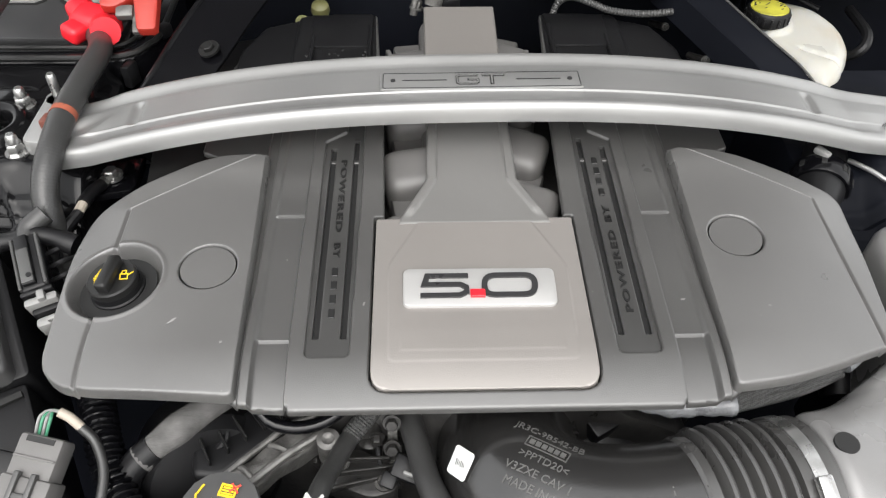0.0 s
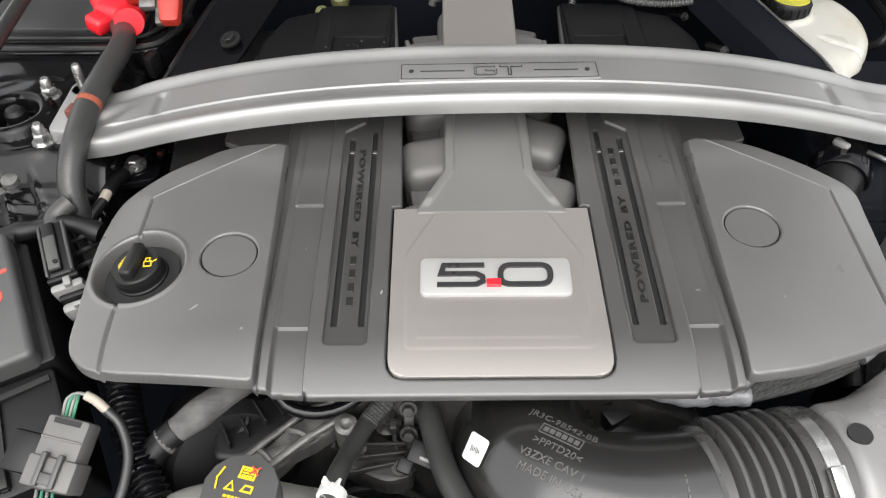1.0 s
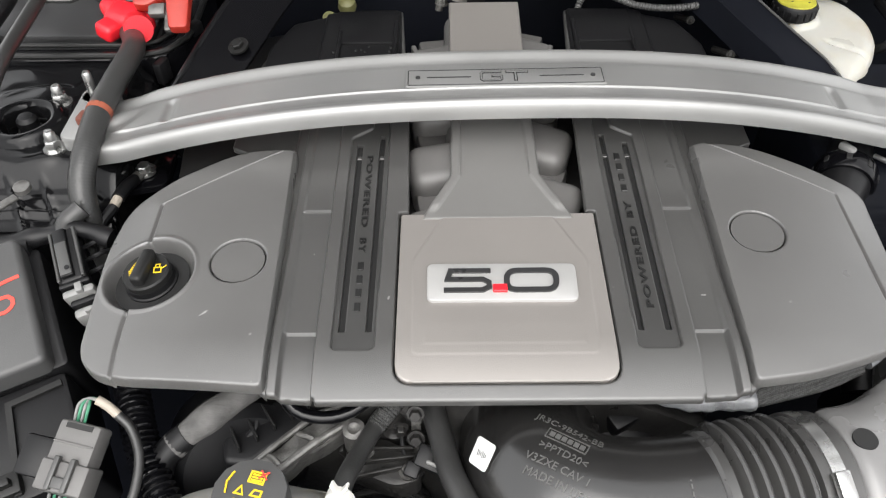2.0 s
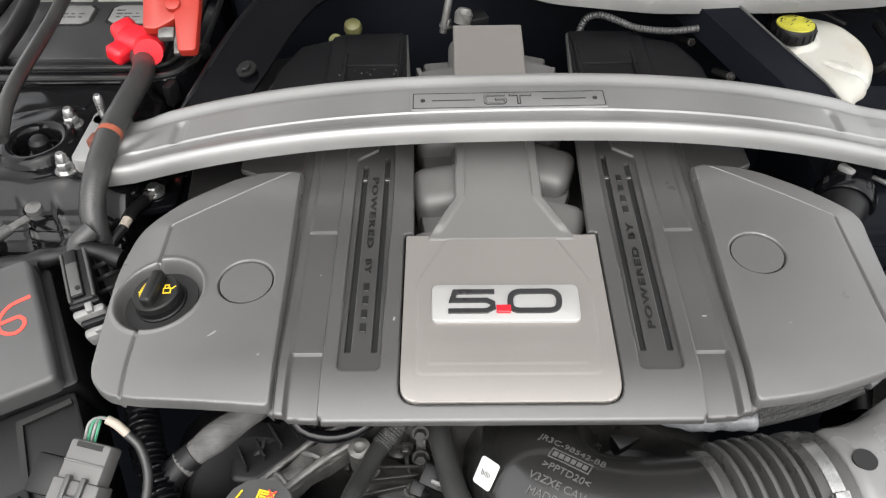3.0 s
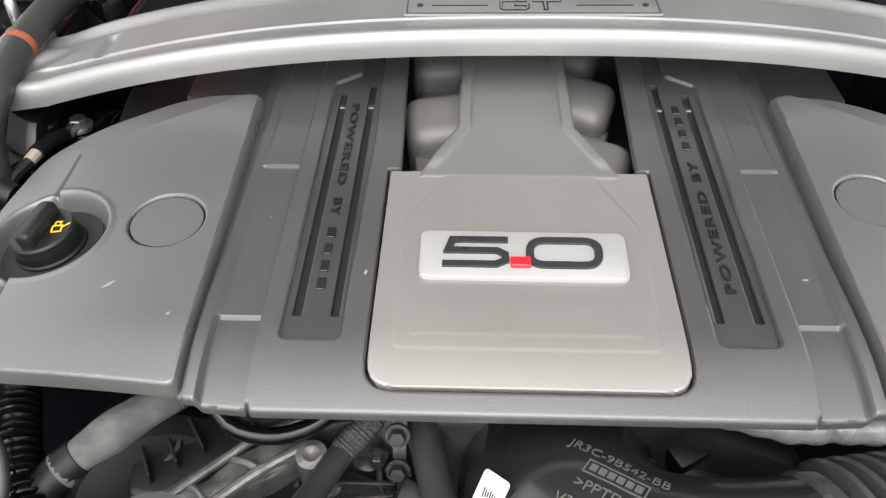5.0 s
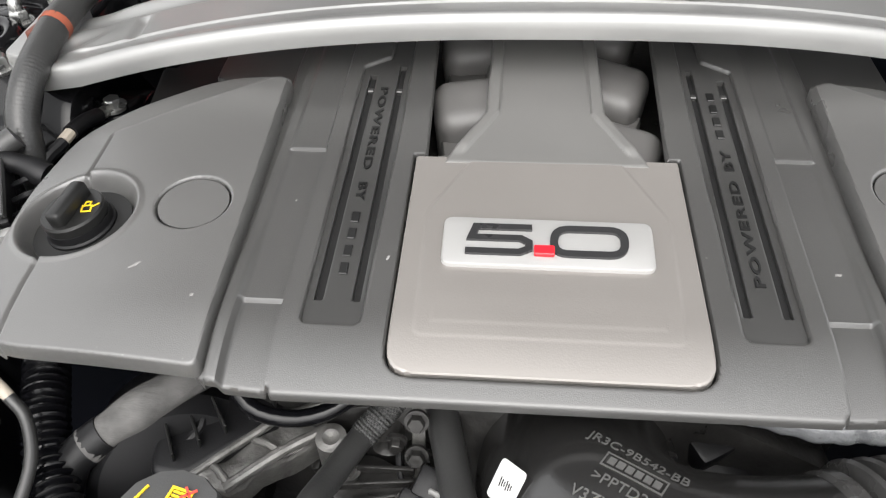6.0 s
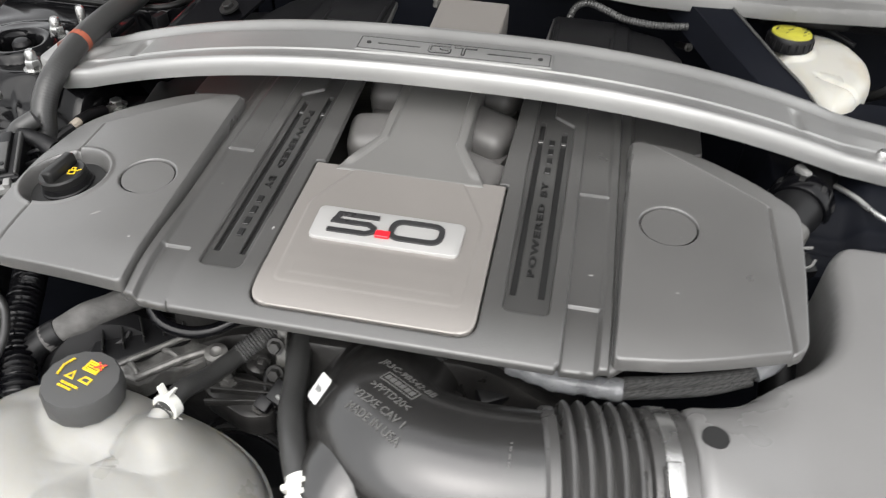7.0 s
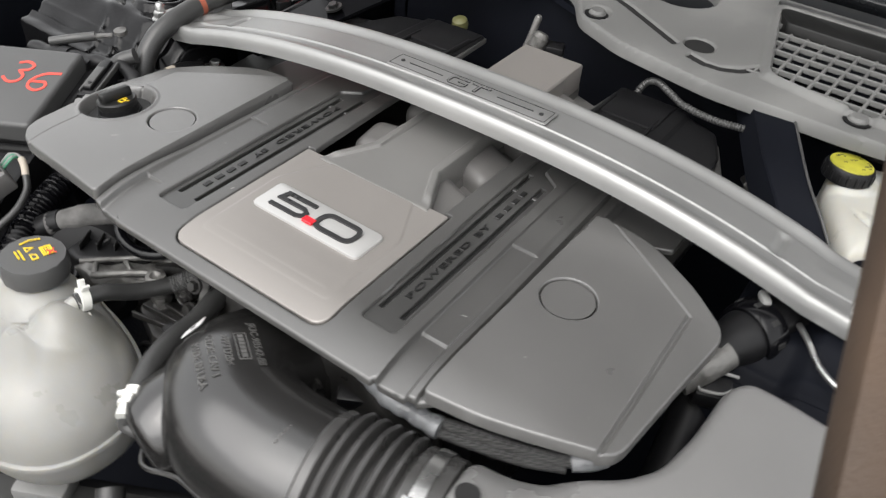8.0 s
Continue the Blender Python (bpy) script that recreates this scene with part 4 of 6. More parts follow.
def build_bottle():
    bottle = thing("coolant_bottle", (-0.165, 0.185, 0.66), "milky plastic coolant expansion bottle with a black cap", "coolant bottle")

    def half(sign, name):
        bm = bmesh.new()
        rows = []
        n, k = 96, 40
        for j in range(k + 1):
            t = j / k * math.pi / 2
            row = []
            for i in range(n):
                a = 2 * math.pi * i / n
                c, s = math.cos(a), math.sin(a)
                r = 1 / (abs(c) ** 2.4 + abs(s) ** 2.4) ** (1 / 2.4)
                lump = 1 + 0.020 * math.sin(3 * a + 0.4) * math.sin(2 * t) ** 0.8 * (1 if sign > 0 else 0.3)
                fall = math.cos(t) ** 0.55 * lump
                x, y = 0.122 * r * c * fall, 0.076 * r * s * fall
                z = (0.055 if sign > 0 else 0.08) * math.sin(t) ** 0.9 * sign
                if sign > 0:
                    dome = math.sin(t) ** 0.5
                    z += dome * (lobes(x, y) - 0.006)
                row.append(bm.verts.new((x, y, z)))
            rows.append(row)
        for a, b in zip(rows, rows[1:]):
            for i in range(n):
                q = [a[i], b[i], b[(i + 1) % n], a[(i + 1) % n]]
                bm.faces.new(q)
        bmesh.ops.remove_doubles(bm, verts=bm.verts, dist=0.0004)
        bm.transform(pose(-0.172, 0.226, 0.734, 4, 3, -8))
        return bm
    part("upper_shell", half(1, "upper"), M_DEGAS, bottle)
    part("lower_shell", half(-1, "lower"), M_DEGAS, bottle)
    rim = [(0.125 * c / (abs(c) ** 2.4 + abs(s) ** 2.4) ** (1 / 2.4), 0.079 * s / (abs(c) ** 2.4 + abs(s) ** 2.4) ** (1 / 2.4)) for c, s in ((math.cos(2 * math.pi * i / 64), math.sin(2 * math.pi * i / 64)) for i in range(64))]
    part("flange", prism(rim, -0.003, 0.003, pose(-0.172, 0.226, 0.734, 4, 3, -8), 0.001), M_DEGAS, bottle, "welded seam round the bottle")
    tilt = pose(-0.192, 0.264, 0.777, -3, 2, 0)
    part("neck", lathe([(0.020, -0.03), (0.029, -0.03), (0.0245, 0.004), (0.0245, 0.022), (0.022, 0.022)], tilt, 40), M_DEGAS, bottle)
    prof = [(0, 0.020), (0.0270, 0.020), (0.0278, 0.022), (0.0278, 0.035), (0.0262, 0.040), (0.0, 0.042)]
    cap = part("cap", lathe(prof, tilt @ pose(0, 0, 0, 0, 0, 10), 14), M_CAP, bottle, "black faceted screw cap with yellow warnings")
    top = tilt @ pose(0, 0, 0.0412, 0, 0, -14) @ Matrix.Diagonal((0.88, 0.88, 1, 1))
    icon = [stroke([(-0.004, 0.008), (0.008, 0.008), (0.008, 0.017), (-0.004, 0.017)], 0.0016, 0, 0.0009, True)]
    icon += [block((0.009, 0.0013, 0.0009), (0.002, 0.0100 + 0.0024 * i, 0.0005), 0) for i in range(3)]
    icon += [stroke([(-0.011, -0.004), (-0.004, -0.004), (-0.0075, 0.003)], 0.0012, 0, 0.0009, True), stroke([(0.002, -0.003), (0.010, -0.003), (0.010, 0.002), (0.004, 0.002)], 0.0014, 0, 0.0009, True)]
    for i in range(2):
        icon += [block((0.0026, 0.0019, 0.0009), (-0.0085 + 0.0034 * j, -0.0095 - 0.0036 * i, 0.0005), 0) for j in range(5 - i)]
    icon += [block((0.0014, 0.0026, 0.0009), pose(-0.0205 + 0.0007 * abs(i), 0.0028 * i + 0.004, 0.0003, 0, 0, -6 * i), 0) for i in range(-3, 4)]
    label = joined(*icon)
    label.transform(top)
    part("warning_print", label, M_YELLOW, cap, "yellow warning symbols")
    cross = joined(stroke([(0.003, 0.012), (0.010, 0.019)], 0.0015, 0.0009, 0.0014), stroke([(0.003, 0.019), (0.010, 0.012)], 0.0015, 0.0009, 0.0014))
    cross.transform(top)
    part("red_cross", cross, M_REDINK, cap, "red printed cross")
    nip = tube([(-0.142, 0.246, 0.776), (-0.136, 0.254, 0.792), (-0.129, 0.266, 0.802)], 0.0080, 14, 0.003)
    part("nipple", nip, M_DEGAS, bottle)
    fit = pose(-0.146, 0.196, 0.757, 30, 0, 10)
    part("port", joined(lathe([(0, 0), (0.010, 0), (0.009, 0.020), (0, 0.020)], fit, 20)), M_DEGAS, bottle)


build_bottle()
bpy.data.objects["coolant_bottle"].matrix_basis = Matrix.Translation((0.005, -0.003, 0.019)) @ bpy.data.objects["coolant_bottle"].matrix_basis


def hose(name, label, category, points, r, mat=M_RUBBER, n=14):
    t = thing(name, points[0], label, category)
    part("sleeve", tube(points, r, n, 0.0009 if callable(r) else 0.006), mat, t)
    return t


def white_clip(m):
    """A thin spring clip with two ears."""
    return joined(lathe([(0.0090, -0.0035), (0.0104, -0.0035), (0.0104, 0.0035), (0.0090, 0.0035)], m, 24),
                  block((0.0022, 0.010, 0.006), m @ pose(0.004, 0.0135, 0, 0, 0, -28), 0.0006, 1), block((0.0022, 0.008, 0.006), m @ pose(-0.004, 0.0130, 0, 0, 0, 28), 0.0006, 1),
                  block((0.020, 0.002, 0.006), m @ pose(0, -0.0105, 0), 0.0006, 1), block((0.0022, 0.009, 0.005), m @ pose(0.010, -0.013, 0, 0, 0, 24), 0.0006, 1), block((0.0022, 0.009, 0.005), m @ pose(-0.010, -0.013, 0, 0, 0, -24), 0.0006, 1))


h1 = hose("overflow_hose", "black rubber hose with a white spring clip on the coolant bottle", "hose", [(-0.126, 0.257, 0.820), (-0.122, 0.280, 0.818), (-0.115, 0.307, 0.804), (-0.102, 0.337, 0.799), (-0.090, 0.350, 0.805)], 0.0076)
part("braid", tube([(-0.1035, 0.335, 0.7985), (-0.089, 0.351, 0.806), (-0.067, 0.377, 0.816)], lambda s, k: 0.0082 + 0.0005 * math.sin(s * 2500), 18, 0.0012), M_BRAID, h1, "black braided sleeve")
part("clip", white_clip(pose(-0.124, 0.264, 0.821, 78, 0, -14)), M_WHITE, h1, "white nylon spring clip")
h2 = hose("vent_hose", "grey-black rubber hose with a white plastic coupling", "hose", [(-0.060, 0.385, 0.803), (-0.058, 0.352, 0.803), (-0.050, 0.318, 0.802), (-0.043, 0.288, 0.808), (-0.030, 0.256, 0.814), (-0.018, 0.232, 0.811)], 0.0098)
mc = pose(-0.0135, 0.2245, 0.809, 105, 0, 30)
part("coupling", joined(lathe([(0, -0.012), (0.0095, -0.012), (0.0095, -0.007), (0.0122, -0.007), (0.0122, -0.004), (0.0098, -0.004), (0.0098, 0.000), (0.0118, 0.000), (0.0118, 0.003), (0.0100, 0.003), (0.0100, 0.012), (0, 0.012)], mc, 20), block((0.026, 0.005, 0.004), mc @ pose(0, 0.004, -0.0055), 0.001)), M_WHITE, h2, "white plastic quick coupling")
part("elbow", tube([(-0.0115, 0.219, 0.807), (-0.0145, 0.2150, 0.798), (-0.0115, 0.2145, 0.793), (0.006, 0.222, 0.789)], 0.0058, 14, 0.002), M_GREYCONN, h2, "grey plastic elbow")
h3 = hose("bottle_hose", "black rubber hose fitted to the front of the coolant bottle", "hose", [(-0.141, 0.189, 0.788), (-0.138, 0.181, 0.793), (-0.132, 0.167, 0.794), (-0.125, 0.143, 0.784), (-0.115, 0.10, 0.74), (-0.10, 0.05, 0.68)], 0.0078)
part("clip", white_clip(pose(-0.1395, 0.184, 0.7915, 70, 0, 195)), M_WHITE, h3, "white nylon spring clip")
hose("lower_hose", "black rubber hose behind the coolant bottle", "hose", [(-0.04, 0.20, 0.70), (-0.01, 0.17, 0.68), (0.04, 0.10, 0.66), (0.10, 0.05, 0.64)], 0.012)
hose("conduit", "black corrugated wiring conduit under the cover", "conduit", [(-0.318, 0.395, 0.80), (-0.304, 0.366, 0.80), (-0.292, 0.335, 0.797), (-0.278, 0.305, 0.79), (-0.258, 0.270, 0.78), (-0.245, 0.22, 0.74)], ribbed(0.0125, 0.0052, 0.0018), M_GLOSS, 20)
hose("foam_hose", "grey fabric-wrapped hose under the cover", "hose", [(-0.19, 0.385, 0.80), (-0.205, 0.368, 0.797), (-0.225, 0.352, 0.792), (-0.248, 0.336, 0.784), (-0.262, 0.326, 0.778)], lambda s, k: 0.0118 + 0.0010 * math.sin(s * 130), M_FOAM, 20)
part("tape_end", tube([(-0.252, 0.333, 0.783), (-0.262, 0.326, 0.778), (-0.272, 0.315, 0.770), (-0.275, 0.29, 0.75)], 0.0115, 16, 0.004), M_BLACK, bpy.data.objects["foam_hose"], "black tape wrapping")
hose("edge_hose", "shiny black hose hanging under the cover edge", "hose", [(-0.176, 0.352, 0.826), (-0.163, 0.336, 0.814), (-0.142, 0.332, 0.809), (-0.120, 0.336, 0.811), (-0.098, 0.350, 0.818)], 0.0050, M_GLOSS)
c1 = hose("wiring_loom", "braided wiring loom along the cover's front edge", "wiring loom", [(0.185, 0.342, 0.823), (0.215, 0.348, 0.825), (0.250, 0.356, 0.828), (0.276, 0.364, 0.831), (0.286, 0.370, 0.834)], lambda s, k: 0.0052 + 0.0002 * math.sin(s * 2600), M_BRAID, 18)
part("sleeve", tube([(0.185, 0.337, 0.818), (0.215, 0.343, 0.820), (0.250, 0.351, 0.823), (0.280, 0.362, 0.828)], lambda s, k: 0.0048 + 0.0002 * math.sin(s * 2600), 18, 0.0014), M_BRAID, c1)
part("tape_wrap", tube([(0.108, 0.350, 0.818), (0.135, 0.340, 0.820), (0.160, 0.338, 0.821), (0.190, 0.338, 0.822)], lambda s, k: 0.0082 + 0.0006 * math.sin(s * 410) + 0.0005 * math.sin(s * 170 + 1), 18, 0.003), M_FOIL, c1, "crumpled grey tape wrap")
part("end_sleeve", tube([(0.281, 0.366, 0.833), (0.292, 0.373, 0.836), (0.298, 0.381, 0.836)], 0.0085, 16, 0.003), M_FOIL, c1, "grey end sleeve")
c1.matrix_basis = Matrix.Translation((0, -0.002, 0.010)) @ c1.matrix_basis


# ---- front of the engine, seen in the gaps ----
def build_front():
    bracket = thing("engine_bracket", (-0.16, 0.33, 0.74), "cast aluminium engine bracket with oil stains", "bracket")
    web = prism([(-0.206, 0.308), (-0.176, 0.306), (-0.146, 0.331), (-0.120, 0.346), (-0.112, 0.368), (-0.150, 0.366), (-0.186, 0.330)], 0.752, 0.772, None, 0.004)
    bmesh.ops.triangulate(web, faces=web.faces[:])
    bmesh.ops.subdivide_edges(web, edges=web.edges[:], cuts=3, use_grid_fill=True)
    rng = random.Random(12)
    for v in web.verts:
        v.co.z += 0.0022 * math.sin(v.co.x * 170 + v.co.y * 90) + 0.0012 * math.sin(v.co.y * 260) + rng.uniform(-0.0005, 0.0005)
    part("web", web, M_ALU, bracket, sharp=60)
    for pts, r in (([(-0.200, 0.312, 0.774), (-0.170, 0.338, 0.777), (-0.150, 0.354, 0.778), (-0.118, 0.366, 0.780)], 0.0035), ([(-0.178, 0.308, 0.772), (-0.150, 0.330, 0.776), (-0.124, 0.346, 0.779)], 0.0045),
                   ([(-0.168, 0.338, 0.774), (-0.158, 0.334, 0.778), (-0.150, 0.331, 0.774)], 0.003), ([(-0.190, 0.322, 0.772), (-0.182, 0.316, 0.776), (-0.176, 0.310, 0.772)], 0.003)):
        part("rib", tube(pts, lambda s, k, r=r: r * 0.75 + 0.0002 * math.sin(s * 420), 10, 0.004), M_ALU, bracket)
    part("boss", lathe([(0, 0), (0.010, 0), (0.009, 0.030), (0.005, 0.031), (0, 0.026)], pose(-0.120, 0.338, 0.757, 6, 0, 0), 20), M_ALU, bracket)
    alt = thing("alternator", (-0.21, 0.33, 0.70), "dark finned alternator below the cover", "alternator")
    part("housing", lathe([(0, -0.03), (0.05, -0.03), (0.056, -0.02), (0.056, 0.03), (0.048, 0.04), (0, 0.042)], pose(-0.225, 0.352, 0.728, 62, 0, 24), 36), M_BLACK, alt)
    part("duct", prism(arcs([(-0.222, 0.312), (-0.200, 0.310), (-0.152, 0.352), (-0.158, 0.372), (-0.182, 0.372), (-0.226, 0.340)], 0.006), 0.745, 0.778, None, 0.005, 3), M_BLACK, alt, "black plastic duct")
    for k in range(5):
        part("fin", block((0.0018, 0.024, 0.010), pose(-0.214 + 0.012 * k, 0.330 + 0.0095 * k, 0.781, 0, 6, 28 + 3 * k), 0.0006, 1), M_GREYBLACK, alt)
    timing = thing("timing_cover", (-0.02, 0.36, 0.66), "oily dark cast timing cover with bolts and bosses", "timing cover")
    part("casting", prism(arcs([(-0.17, -0.12), (0.17, -0.12), (0.19, 0.03), (0.10, 0.075), (-0.10, 0.07), (-0.19, 0.02)], 0.02), 0, 0.028, pose(-0.01, 0.362, 0.735, 78, 0, 0), 0.005), M_DARKMETAL, timing)
    rng = random.Random(4)
    for i in range(16):
        x, z = -0.14 + 0.017 * i, 0.70 + 0.10 * rng.random()
        part("boss", lathe([(0, 0), (0.009, 0), (0.008, 0.012 + 0.01 * rng.random()), (0, 0.012)], pose(x, 0.352, z, 90, 0, 0), 16), M_DARKMETAL, timing)
        part("bolt", hexagon(0.0045, 0.006, pose(x + 0.006, 0.334, z + 0.006, 90, 0, 0), 0.006), M_DARKMETAL, timing)
    for i in range(5):
        part("rib", block((0.006, 0.016, 0.07), pose(-0.12 + 0.05 * i, 0.338, 0.735, 0, 12 * (i - 2), 0), 0.002), M_DARKMETAL, timing)
    pul = thing("idler_pulley", (-0.10, 0.30, 0.70), "black ribbed drive pulley with its belt", "pulley")
    for k, r in enumerate((0.040, 0.012)):
        part("rim" if k == 0 else "hub", lathe([(0, 0), (r, 0), (r, 0.004), (r - 0.002, 0.006), (r, 0.008), (r - 0.002, 0.010), (r, 0.012), (r - 0.002, 0.014), (r, 0.018), (0, 0.018 + 0.004 * k)], pose(-0.100, 0.320, 0.700, 90, 0, 0), 40), M_BLACK if k == 0 else M_STEEL, pul)
    part("belt", tube([(-0.14, 0.312, 0.69), (-0.12, 0.312, 0.728), (-0.085, 0.312, 0.736), (-0.055, 0.312, 0.705), (0.02, 0.312, 0.64)], 0.009, 10, 0.006, 0.35), M_RUBBER, pul, "black drive belt")
    for n, pts, r, mat in (("wire", [(-0.085, 0.350, 0.790), (-0.083, 0.335, 0.780), (-0.080, 0.322, 0.772), (-0.066, 0.308, 0.768)], 0.002, M_BLACK),
                           ("wire", [(-0.205, 0.36, 0.80), (-0.20, 0.338, 0.795), (-0.215, 0.32, 0.785), (-0.20, 0.30, 0.775)], 0.003, M_BLACK)):
        w = thing(n, pts[0], "thin black wire beside the engine front", "wire")
        part("sleeve", tube(pts, r, 8, 0.004), mat, w)
    stay = thing("steel_stay", (-0.07, 0.345, 0.74), "thin zinc steel stay with slots at the engine front", "bracket")
    part("strip", block((0.008, 0.0025, 0.085), pose(-0.071, 0.343, 0.775, -25, 0, 0), 0.0008), M_ALU, stay)
    for k in range(3):
        part("bolt", hexagon(0.005, 0.006, pose(-0.071, 0.340 - 0.009 * k, 0.80 - 0.022 * k, 60, 0, 0), 0.007), M_DARKMETAL, stay)
    tens = thing("belt_tensioner", (-0.10, 0.30, 0.70), "dark cast belt tensioner arm with ribs", "tensioner")
    part("arm", prism(arcs([(-0.130, 0.318), (-0.088, 0.300), (-0.066, 0.306), (-0.070, 0.330), (-0.100, 0.345), (-0.128, 0.338)], 0.008), 0.735, 0.757, None, 0.004), M_DARKMETAL, tens)
    for k in range(3):
        part("rib", block((0.050, 0.003, 0.007), pose(-0.098, 0.312 + 0.010 * k, 0.759, 0, 0, 12 - 6 * k), 0.001), M_DARKMETAL, tens)
    for x, y in ((-0.112, 0.330), (-0.078, 0.312)):
        part("bolt", hexagon(0.0050, 0.006, pose(x, y, 0.758), 0.007), M_ALU, tens)
    plug = thing("sensor_plug", (-0.055, 0.315, 0.74), "small black sensor plug at the engine front", "connector")
    part("shell", joined(block((0.022, 0.018, 0.016), pose(-0.060, 0.318, 0.768, 20, 10, -20), 0.002), block((0.012, 0.012, 0.010), pose(-0.074, 0.310, 0.766, 20, 10, -20), 0.002)), M_BLACK, plug)
    part("clip", block((0.010, 0.003, 0.006), pose(-0.058, 0.309, 0.777, 20, 10, -20), 0.0008, 1), M_PALE, plug, "pale clip")
    throttle = thing("throttle_body", (0.05, 0.37, 0.74), "dark throttle body behind the intake elbow", "throttle body")
    part("housing", block((0.11, 0.05, 0.09), (0.06, 0.405, 0.785), 0.012, 3), M_DARKMETAL, throttle)
    part("motor", tube([(0.070, 0.362, 0.750), (0.095, 0.352, 0.752), (0.120, 0.344, 0.748), (0.135, 0.338, 0.740)], lambda s, k: 0.026 * (1 - 0.55 * abs(2 * k - 0.9) ** 3), 28, 0.004), M_BLACK, throttle, "smooth black plastic chamber")
    part("plug", block((0.03, 0.024, 0.018), pose(0.098, 0.352, 0.785, 10, 0, 30), 0.003), M_BLACK, throttle)


build_front()
for name in ("engine_bracket", "alternator", "belt_tensioner", "sensor_plug", "steel_stay", "edge_hose", "foam_hose"):
    bpy.data.objects[name].matrix_basis = Matrix.Translation((0, -0.004, 0.016)) @ bpy.data.objects[name].matrix_basis


# ---- left of the engine ----
def build_fuse_box():
    m = pose(-0.3626, 0.3738, 0.8323, 12, -4, 25)
    box = thing("fuse_box", m, "black plastic fuse box with red painted digits on its lid", "fuse box")
    part("lid", prism(arcs([(-0.24, 0.004), (0.0, 0.004), (0.0, 0.130), (-0.24, 0.130)], 0.008), -0.035, 0.004, bevel=0.005, seg=3), M_CAP, box, local=True)
    part("base", prism(arcs([(-0.23, 0.004), (0.010, 0.004), (0.010, 0.126), (-0.23, 0.126)], 0.006), -0.12, -0.016, bevel=0.003), M_BLACK, box, local=True)
    part("step", prism(arcs([(-0.24, -0.09), (0.004, -0.09), (0.004, 0.003), (-0.24, 0.003)], 0.006), -0.10, -0.022, bevel=0.004), M_BLACK, box, local=True)
    part("ridge", stroke([(-0.048, -0.085), (-0.042, -0.010), (0.0, -0.008)], 0.005, -0.023, -0.018), M_GREYBLACK, box, local=True)
    part("latch", joined(block((0.022, 0.018, 0.012), (-0.055, -0.075, -0.020), 0.002), block((0.012, 0.006, 0.010), (-0.055, -0.075, -0.012), 0.001)), M_GREYBLACK, box, local=True)
    three = [(-0.013, 0.012), (-0.004, 0.018), (0.007, 0.015), (0.006, 0.007), (-0.002, 0.002), (0.008, -0.003), (0.009, -0.012), (0.000, -0.018), (-0.012, -0.014)]
    six = [(0.012, 0.018), (-0.004, 0.010), (-0.011, -0.003), (-0.007, -0.014), (0.005, -0.016), (0.011, -0.008), (0.006, -0.001), (-0.009, -0.006)]
    for points, at in ((three, (-0.054, 0.0855)), (six, (-0.0225, 0.0755))):
        line = [(q.x, q.y) for q in spline([(x, y, 0) for x, y in points], 0.003)]
        digit = stroke(line, 0.0032, 0.0036, 0.0046)
        digit.transform(pose(*at, 0, 0, 0, -18))
        part("painted_digit", digit, M_REDINK, box, "red hand-painted digit", local=True)


build_fuse_box()


